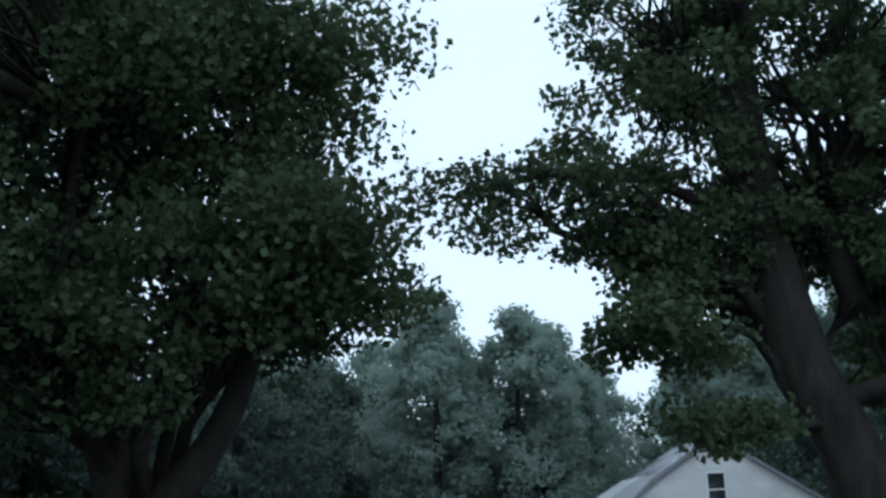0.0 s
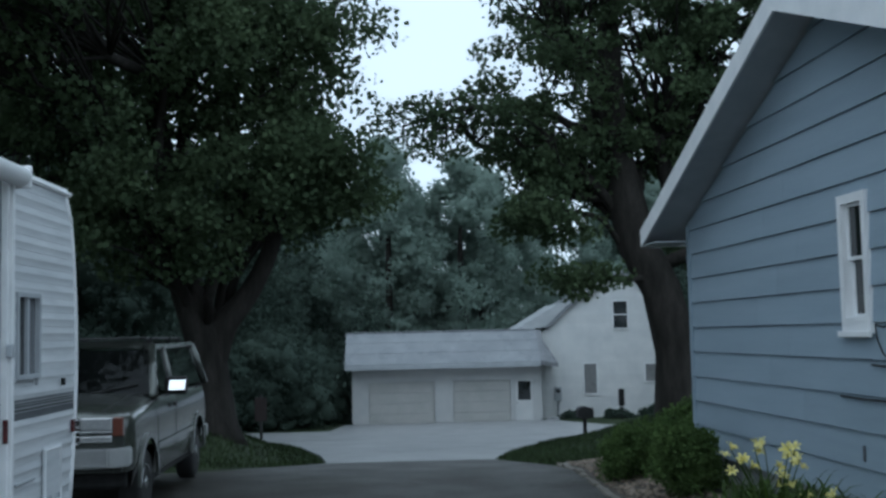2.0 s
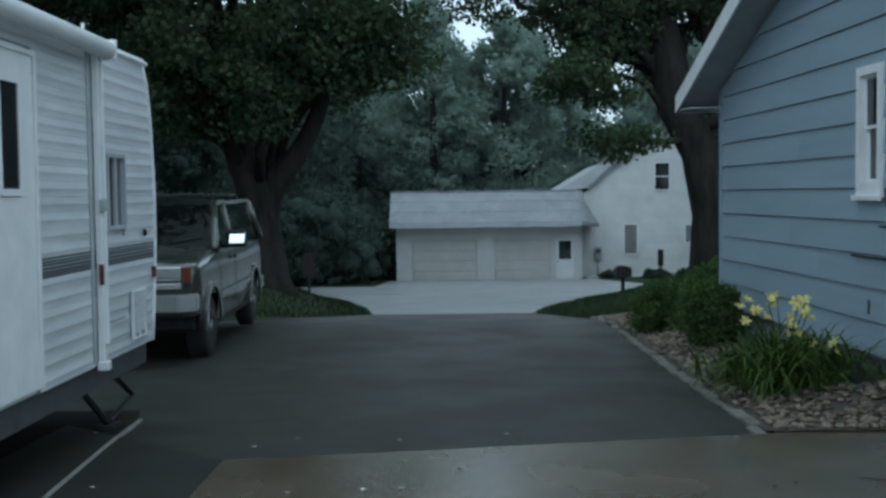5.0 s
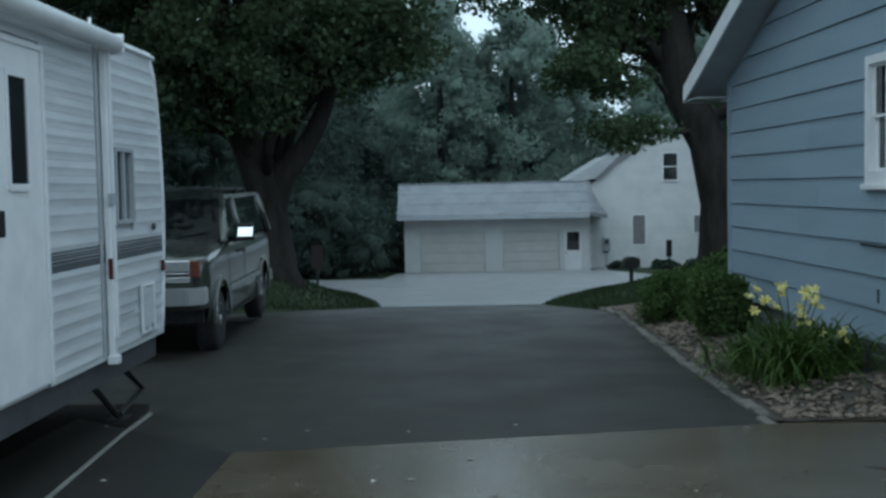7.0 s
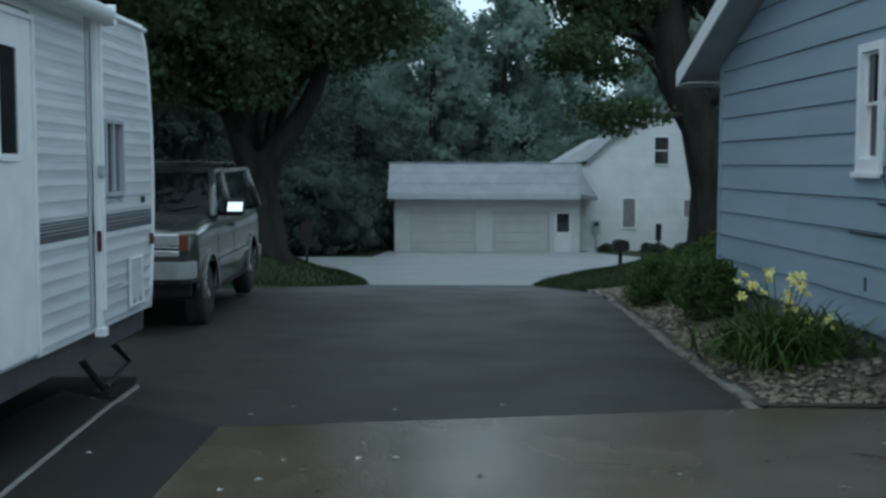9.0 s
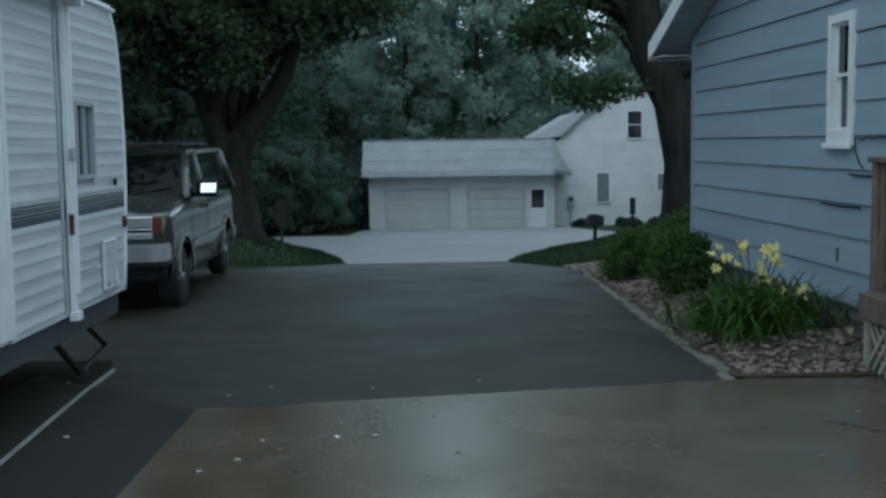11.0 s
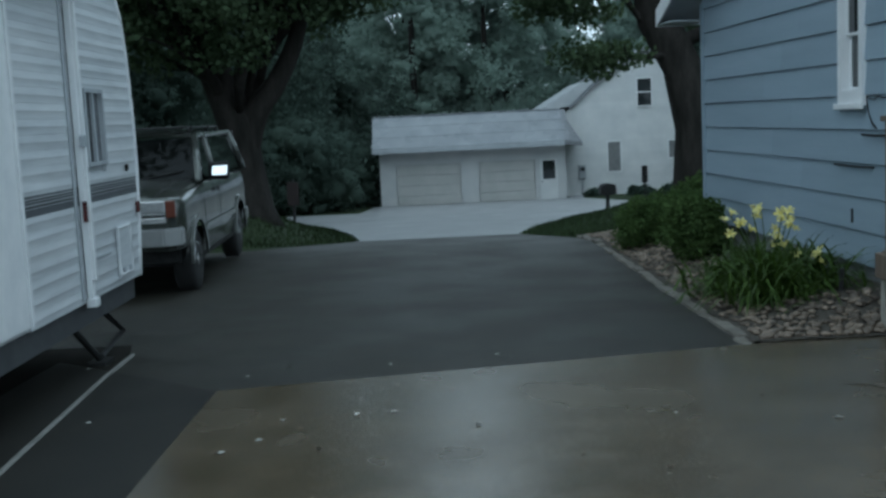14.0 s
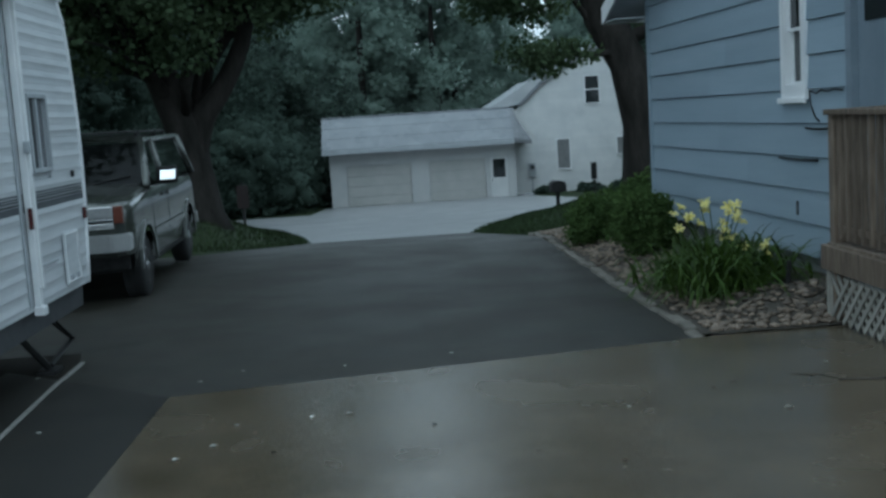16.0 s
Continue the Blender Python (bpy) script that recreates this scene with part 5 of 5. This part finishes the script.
def gravel():
    r = np.random.default_rng(21)
    kinds = [pebble(i) for i in range(7)]
    g = empty("stone_mulch", pose(0, 0, 0), "rounded grey-brown stones covering the edge of the flower bed", "stones")
    k = 0
    while k < 240:
        y = 7.66 + 7.4 * r.random() ** 1.9
        w = 0.62 if y > 8.7 else 1.35
        x = bed_left(y) + 0.10 + w * r.random()
        if x > wall_x(y) - 0.08:
            continue
        s = 0.022 + 0.028 * r.random() ** 2
        o = new("stone", kinds[k % 7])
        o.parent = g
        o.matrix_basis = Matrix.LocRotScale((x, y, bed_z(x, y) + s * 0.25), Euler((r.normal() * 0.3, r.normal() * 0.3, r.random() * 6.3)), (s * (0.9 + 0.5 * r.random()), s, s))
        k += 1
    # the smaller rest in one mesh
    vs, fs = [], []
    base = np.array([v.co[:] for v in kinds[0].vertices])
    bf = [tuple(p.vertices) for p in kinds[0].polygons]
    for i in range(2000):
        y = 7.62 + 10.6 * r.random() ** 1.3
        w = 0.75 if y > 8.7 else 1.4
        x = bed_left(y) + 0.06 + w * r.random()
        if x > wall_x(y) - 0.05:
            continue
        s = 0.014 + 0.022 * r.random()
        a = r.random() * 6.28
        R = np.array([[math.cos(a), -math.sin(a), 0], [math.sin(a), math.cos(a), 0], [0, 0, 1]])
        p = (base * np.array([1.3, 1, 0.9]) * s) @ R.T + np.array([x, y, bed_z(x, y) + 0.015])
        k0 = len(vs)
        vs += [tuple(q) for q in p]
        fs += [tuple(k0 + q for q in f) for f in bf]
    tagged(add("small_gravel", mesh_from("small_gravel", vs, fs, True), M_STONE, g), "small gravel between the stones", kind="stuff")


gravel()


def edging():
    e = empty("bed_edging", pose(0, 0, 0), "row of pale worn concrete edging blocks along the flower bed", "edging")
    r = np.random.default_rng(31)
    y = 7.48
    while y < 17.6:
        L = 0.30 + 0.06 * r.random()
        x = bed_left(y + L / 2) - 0.02 + r.normal() * 0.012
        z = gz(y) + 0.005
        part("edging_block", B(-0.045 - 0.02 * r.random(), 0.05, -L / 2 + 0.008, L / 2 - 0.008, -0.1, 0.022 + r.normal() * 0.012, 0.02), M_EDGE, e, m=pose(x, y + L / 2, z, 0, 0, r.normal() * 2.5))
        y += L
    x = 2.2
    while x < 3.4:
        L = 0.26 + 0.07 * r.random()
        part("edging_block", B(-L / 2 + 0.008, L / 2 - 0.008, -0.05, 0.05, -0.1, 0.016 + r.normal() * 0.008, 0.016), M_EDGE, e, m=pose(x + L / 2, 7.58 + (x - 2.2) * 0.12, gz(7.6) + 0.005, 0, 0, r.normal() * 2.5))
        x += L


edging()


def blades(name, centre, count, length, width, droop, material, seed, spread=0.15, lean=1.0):
    """Arching strap leaves from one crown, four segments each."""
    r = np.random.default_rng(seed)
    vs, fs = [], []
    for i in range(count):
        a = r.random() * 2 * math.pi
        L = length * (0.6 + 0.5 * r.random())
        up = 0.5 + 0.6 * r.random()
        bx, by = r.normal() * spread, r.normal() * spread
        ca, sa = math.cos(a), math.sin(a)
        k0 = len(vs)
        for s in range(6):
            f = s / 5
            out = L * lean * (0.75 * f * (1.15 - 0.5 * up) + 0.18 * f * f)
            z = L * (up * 1.15 * f - droop * f ** 2.4 * (1.3 - 0.3 * up))
            w = width * (1 - f ** 2.2) * (0.7 + 0.6 * min(1, f * 3)) * 0.5 + 0.001
            px, py = bx + ca * out, by + sa * out
            vs += [(px - sa * w, py + ca * w, max(z, 0.0) + 0.01), (px + sa * w, py - ca * w, max(z, 0.0) + 0.01)]
            if s:
                j = k0 + 2 * s
                fs.append((j - 2, j - 1, j + 1, j))
    return mesh_from(name, vs, fs, True)


def lily_flower(bm, p, size, r):
    """Six recurved petals round a throat."""
    ax = Vector((r.normal() * 0.6, -0.5 + r.normal() * 0.4, 0.7)).normalized()
    u = ax.orthogonal().normalized()
    v = ax.cross(u)
    for k in range(6):
        a = k * math.pi / 3 + r.random() * 0.2
        d = u * math.cos(a) + v * math.sin(a)
        t = ax.cross(d)
        w = size * (0.22 if k % 2 else 0.3)
        row = []
        for f, o, h, ww in ((0.0, 0.05, 0.0, 0.2), (0.45, 0.45, 0.6, 0.9), (0.8, 0.9, 0.75, 0.8), (1.0, 1.15, 0.6, 0.1)):
            c = Vector(p) + d * (size * o) + ax * (size * h)
            row.append((bm.verts.new(c - t * w * ww), bm.verts.new(c + t * w * ww)))
        for q0, q1 in zip(row, row[1:]):
            bm.faces.new((q0[0], q0[1], q1[1], q1[0]))


def daylily(x, y, flowers, seed, scale, label, high=1.0):
    r = np.random.default_rng(seed)
    z = bed_z(x, y)
    d = empty("daylily", pose(x, y, z - 0.01), label, "flower", "daylilies in the bed")
    add("outer_leaves", blades("outer_leaves", None, 190, 0.82 * scale, 0.022, 0.78, M_LILYLEAF, seed, 0.17), M_LILYLEAF, d, "arching strap leaves")
    add("inner_leaves", blades("inner_leaves", None, 120, 0.70 * scale, 0.022, 0.45, M_LILYLEAF, seed + 100, 0.09, 0.7), M_LILYLEAF, d, "upright strap leaves")
    for i in range(flowers):
        a = r.random() * 6.28
        q = 0.10 + 0.24 * r.random() ** 0.7
        top = Vector((math.cos(a) * q * 1.3, math.sin(a) * q, (0.58 + 0.16 * r.random()) * scale * high))
        st = part("stalk", tube(bmesh.new(), [(math.cos(a) * 0.05, math.sin(a) * 0.05, 0.02), tuple(top * 0.6), tuple(top)], [0.008, 0.006, 0.004], 5), M_LILYLEAF, d)
        bm = bmesh.new()
        lily_flower(bm, top, 0.048 + 0.018 * r.random(), r)
        if r.random() < 0.6:
            lily_flower(bm, top + Vector((r.normal() * 0.05, r.normal() * 0.05, -0.06)), 0.048, r)
        part("blossom", bm, M_LILY, st, "yellow daylily blossom")


daylily(2.72, 8.98, 2, 41, 0.90, "low clump of arching daylily leaves with two pale blossoms", 0.72)
daylily(2.93, 9.75, 9, 42, 0.92, "daylily clump with many yellow blossoms on stalks")
daylily(2.62, 9.80, 3, 44, 0.84, "daylily clump with a few yellow blossoms")
daylily(3.02, 9.20, 0, 45, 0.84, "green clump of arching daylily leaves")


def shrub(name, x, y, rx, ry, h, leaves, seed, label, material, size=0.055):
    r = np.random.default_rng(seed)
    z = max(bed_z(x, y), lawn(x, y)) if y < 18.6 else lawn(x, y)
    s = empty(name, pose(x, y, z), label, "shrub", "shrubs along the house")
    bm = bmesh.new()
    cs, rd = [], []
    for i in range(46):
        a, q, f = r.random() * 6.28, r.random() ** 0.5, r.random()
        k = math.sqrt(max(0.05, 1 - (f * 0.95) ** 2))
        p = (math.cos(a) * q * rx * k, math.sin(a) * q * ry * k, h * (0.12 + 0.80 * f))
        cs.append(p)
        rd.append(0.13 + 0.09 * r.random())
        if i % 2 == 0:
            tube(bm, [(p[0] * 0.1, p[1] * 0.1, -0.02), (p[0] * 0.6, p[1] * 0.6, p[2] * 0.6), p], [0.014, 0.009, 0.004], 5)
    part("stems", bm, M_BARK, s)
    add("foliage", leaf_mesh("foliage", cs, rd, leaves, size, 0.9, seed), material, s, "small dark green leaves")


shrub("shrub", 2.84, 12.35, 0.40, 0.50, 0.72, 9500, 51, "rounded feathery green shrub in the stone bed", M_SHRUB, 0.036)
shrub("shrub", 3.12, 13.2, 0.30, 0.50, 0.55, 6000, 58, "rounded dark green shrub against the blue wall", M_SHRUB, 0.036)
shrub("shrub", 2.78, 14.6, 0.42, 0.55, 0.62, 8500, 53, "rounded dark green shrub at the end of the stone bed", M_SHRUB, 0.036)
shrub("shrub", 3.6, 16.4, 0.6, 0.6, 0.45, 3000, 52, "rounded dark green shrub beside the house corner", M_SHRUB)
shrub("shrub", 4.6, 18.4, 0.8, 0.7, 0.42, 3400, 54, "low spreading shrub in the lawn near the maple", M_SHRUB)
def garden_stake():
    st = part("garden_stake", B(-0.018, 0.018, -0.012, 0.012, -0.05, 0.19, 0.004), M_STEEL, m=pose(3.20, 8.75, bed_z(3.20, 8.75), 3, 4, 0))
    tagged(st, "short dark stake standing in the stone bed", "stake")


garden_stake()
shrub("garden_shrub", 10.3, 55.9, 0.8, 0.4, 0.42, 1300, 55, "low grey-green planting along the white house", M_LEAF_DARK, 0.12)
shrub("garden_shrub", 12.2, 55.9, 0.9, 0.4, 0.55, 1400, 56, "low grey-green planting along the white house", M_LEAF_DARK, 0.12)
shrub("garden_shrub", 7.9, 56.2, 0.5, 0.3, 0.35, 700, 57, "low dark planting along the white house", M_LEAF_DARK, 0.12)


# ---- mailbox, signs, posts ----
def mailbox():
    x, y = 6.15, 40.2
    m = empty("mailbox", pose(x, y, lawn(x, y) - 0.02), "black arched mailbox on a dark wooden post", "mailbox")
    part("post", B(-0.065, 0.065, -0.065, 0.065, -0.2, 0.62, 0.01), M_RUBBER, m)
    part("support_board", B(-0.16, 0.18, -0.3, 0.3, 0.62, 0.66, 0.006), M_RUBBER, m)
    pts = [(-0.27, 0.665), (0.27, 0.665), (0.27, 0.90)] + [(0.27 * math.cos(math.pi * i / 10), 0.90 + 0.14 * math.sin(math.pi * i / 10)) for i in range(1, 10)] + [(-0.27, 0.90)]
    bx = part("box", prism(bmesh.new(), pts, "y", -0.34, 0.34), M_RUBBER, m, "black arched letter box")
    part("door", prism(bmesh.new(), [(a * 1.03, 0.665 + (b - 0.665) * 1.02) for a, b in pts], "y", -0.36, -0.342), M_RUBBER, bx)
    part("flag", B(0.275, 0.29, -0.1, 0.0, 0.80, 1.02), M_RED, bx)


def sign_post():
    x, y = -5.75, 43.0
    s = empty("road_sign", pose(x, y, gz(y) - 0.05), "small dark red sign on a post beside the road", "sign")
    part("post", B(-0.05, 0.05, -0.04, 0.04, -0.1, 1.75, 0.008), M_STEEL, s)
    part("board", B(-0.23, 0.23, -0.075, -0.045, 0.75, 1.65, 0.02), M_REDDARK, s, "dark red board")


def yard_post():
    s = empty("yard_post", pose(10.05, 53.6, lawn(10.05, 53.6)), "dark slender box on a thin post before the white house", "post")
    part("post", tube(bmesh.new(), [(0, 0, -0.1), (0, 0, 0.7)], 0.03, 8), M_STEEL, s)
    part("box", B(-0.13, 0.13, -0.1, 0.1, 0.68, 1.50, 0.03), M_PLASTIC, s)


mailbox()
sign_post()
yard_post()


def ac_unit():
    s = empty("garden_stone", pose(7.0, 55.6, -2.80), "small dark rounded thing beside the side door", "stone")
    bm = bmesh.new()
    bmesh.ops.create_icosphere(bm, subdivisions=2, radius=0.28)
    for v in bm.verts:
        v.co.z = max(-0.05, v.co.z * 0.7)
        v.co.x *= 1.3
    part("stone", bm, M_FOUND, s, "", True)


ac_unit()

# ---- pale strip on the asphalt beside the trailer ----
bm = bmesh.new()
N = 24
prev = None
for i in range(N + 1):
    y = 4.2 + (8.40 - 4.2) * i / N
    x = -2.19 - 0.062 * (y - 4.2)
    w = 0.017
    ring = [bm.verts.new((x + a * w, y, gz(y) + 0.011 + b)) for a, b in ((-1, 0), (-0.7, 0.016), (0.7, 0.016), (1, 0))]
    if prev:
        for k in range(3):
            bm.faces.new((prev[k], prev[k + 1], ring[k + 1], ring[k]))
    prev = ring
tagged(part("ground_strip", bm, M_LINE), "pale narrow strip lying on the asphalt beside the trailer", "strip")


# ---- cable and lap-shadow lines on the siding, crack in the slab ----
def wall_cable():
    c = empty("wall_cable", HM, "thin dark cable loop on the blue siding, with dark lap-shadow lines below", "cable")
    x = -0.034
    part("loop", tube(bmesh.new(), [(x, -4.72, 1.60), (x, -4.85, 1.575), (x, -4.95, 1.60), (x, -5.05, 1.585), (x, -5.2, 1.60), (x, -5.33, 1.59)], 0.008, 5), M_PLASTIC, c)
    part("drop", tube(bmesh.new(), [(x, -4.72, 1.60), (x, -4.74, 1.48), (x, -4.82, 1.38), (x, -4.90, 1.34)], 0.007, 5), M_PLASTIC, c)
    # Two dark rods stand in for the shadow under bowed siding laps.
    for ya, yb, z in ((-4.62, -5.10, 1.285), (-4.05, -4.85, 1.015)):
        part("run", tube(bmesh.new(), [(x + 0.004, ya, z), (x, (ya + yb) / 2, z - 0.006), (x, yb, z)], 0.010, 5), M_PLASTIC, c)
    part("clip", B(x - 0.004, x + 0.014, -4.42, -4.405, 0.52, 0.64), M_STRIPE, c)


wall_cable()


def slab_crack():
    pts = [(2.29, 6.28), (2.42, 6.20), (2.5, 6.05), (2.72, 6.0), (2.9, 6.06), (3.05, 5.95)]
    bm = bmesh.new()
    prev = None
    for i, (x, y) in enumerate(pts):
        w = 0.02 if 0 < i < len(pts) - 1 else 0.003
        z = gz(y) + 0.0285
        cur = (bm.verts.new((x, y - w, z)), bm.verts.new((x + 0.005, y + w, z)))
        if prev:
            bm.faces.new((prev[0], cur[0], cur[1], prev[1]))
        prev = cur
    tagged(part("slab_crack", bm, M_SOIL), "ragged crack in the concrete slab filled with soil", "crack", kind="structure")


slab_crack()


# ---- litter on the paving ----
def litter():
    r = np.random.default_rng(61)
    leaf = bmesh.new()
    v = [leaf.verts.new(p) for p in ((-0.5, 0, 0), (-0.1, 0.36, 0.10), (0.5, 0, 0.04), (-0.1, -0.36, 0.12))]
    leaf.faces.new(v)
    bmesh.ops.solidify(leaf, geom=leaf.faces[:], thickness=0.03)
    me = bpy.data.meshes.new("fallen_leaf")
    leaf.to_mesh(me)
    leaf.free()
    me2 = me.copy()
    me.materials.append(M_PETAL)
    me2.materials.append(M_DEADLEAF)
    spots = [(-0.95, 6.05), (-0.53, 6.10), (-0.32, 6.12), (2.02, 5.55), (1.22, 5.8), (-1.02, 5.65), (-1.18, 5.45), (-1.36, 7.25), (-0.4, 7.42), (0.35, 7.6), (1.9, 7.4), (-1.1, 7.5), (0.02, 6.6), (2.6, 6.5), (-2.6, 7.8), (-2.1, 6.2)]
    for i, (x, y) in enumerate(spots):
        o = new("fallen_leaf", me if i != 12 else me2)
        s = 0.040 + 0.02 * r.random()
        o.matrix_basis = Matrix.LocRotScale((x, y, gz(y) + 0.027), Euler((0, 0, r.random() * 6.28)), (s, s, s))
        tagged(o, "small pale fallen leaf on the damp paving" if i != 12 else "small dead leaf on the damp paving", "leaf", "fallen leaves")
    for i in range(26):
        y = 4.6 + 9 * r.random() ** 1.4
        x = -1.5 + 3.5 * r.random()
        s = 0.028 + 0.02 * r.random()
        o = new("fallen_leaf", me2)
        o.matrix_basis = Matrix.LocRotScale((x, y, gz(y) + 0.027), Euler((0, 0, r.random() * 6.28)), (s, s, s))
        tagged(o, "small dead leaf on the damp paving", "leaf", "fallen leaves")


litter()


# ---- grass ----
def grass():
    r = np.random.default_rng(71)
    vs, fs = [], []
    n = 0
    while n < 26000:
        side = r.random() < 0.55
        y = 18.2 + 16 * r.random() ** 1.6
        if side:
            x = float(np.interp(y, [18.2, 20.5, 22, 26, 31, 36], [2.5, 1.85, 1.6, 2.3, 3.5, 5.0])) + 5 * r.random() ** 1.3
        else:
            x = float(np.interp(y, [18.2, 18.8, 20, 21.2, 22, 26, 32, 38], [-6.5, -5.5, -3.4, -2.2, -1.75, -2.2, -3.2, -4.5])) - 5 * r.random() ** 1.3
        z = lawn(x, y)
        a = r.random() * 6.28
        h = 0.06 + 0.07 * r.random()
        w = 0.012
        k = len(vs)
        vs += [(x - math.cos(a) * w, y - math.sin(a) * w, z), (x + math.cos(a) * w, y + math.sin(a) * w, z), (x + r.normal() * 0.03, y + r.normal() * 0.03, z + h)]
        fs.append((k, k + 1, k + 2))
        n += 1
    tagged(add("grass", mesh_from("grass", vs, fs), M_BLADE), "short green grass blades on the lawn", "grass", kind="stuff")


grass()
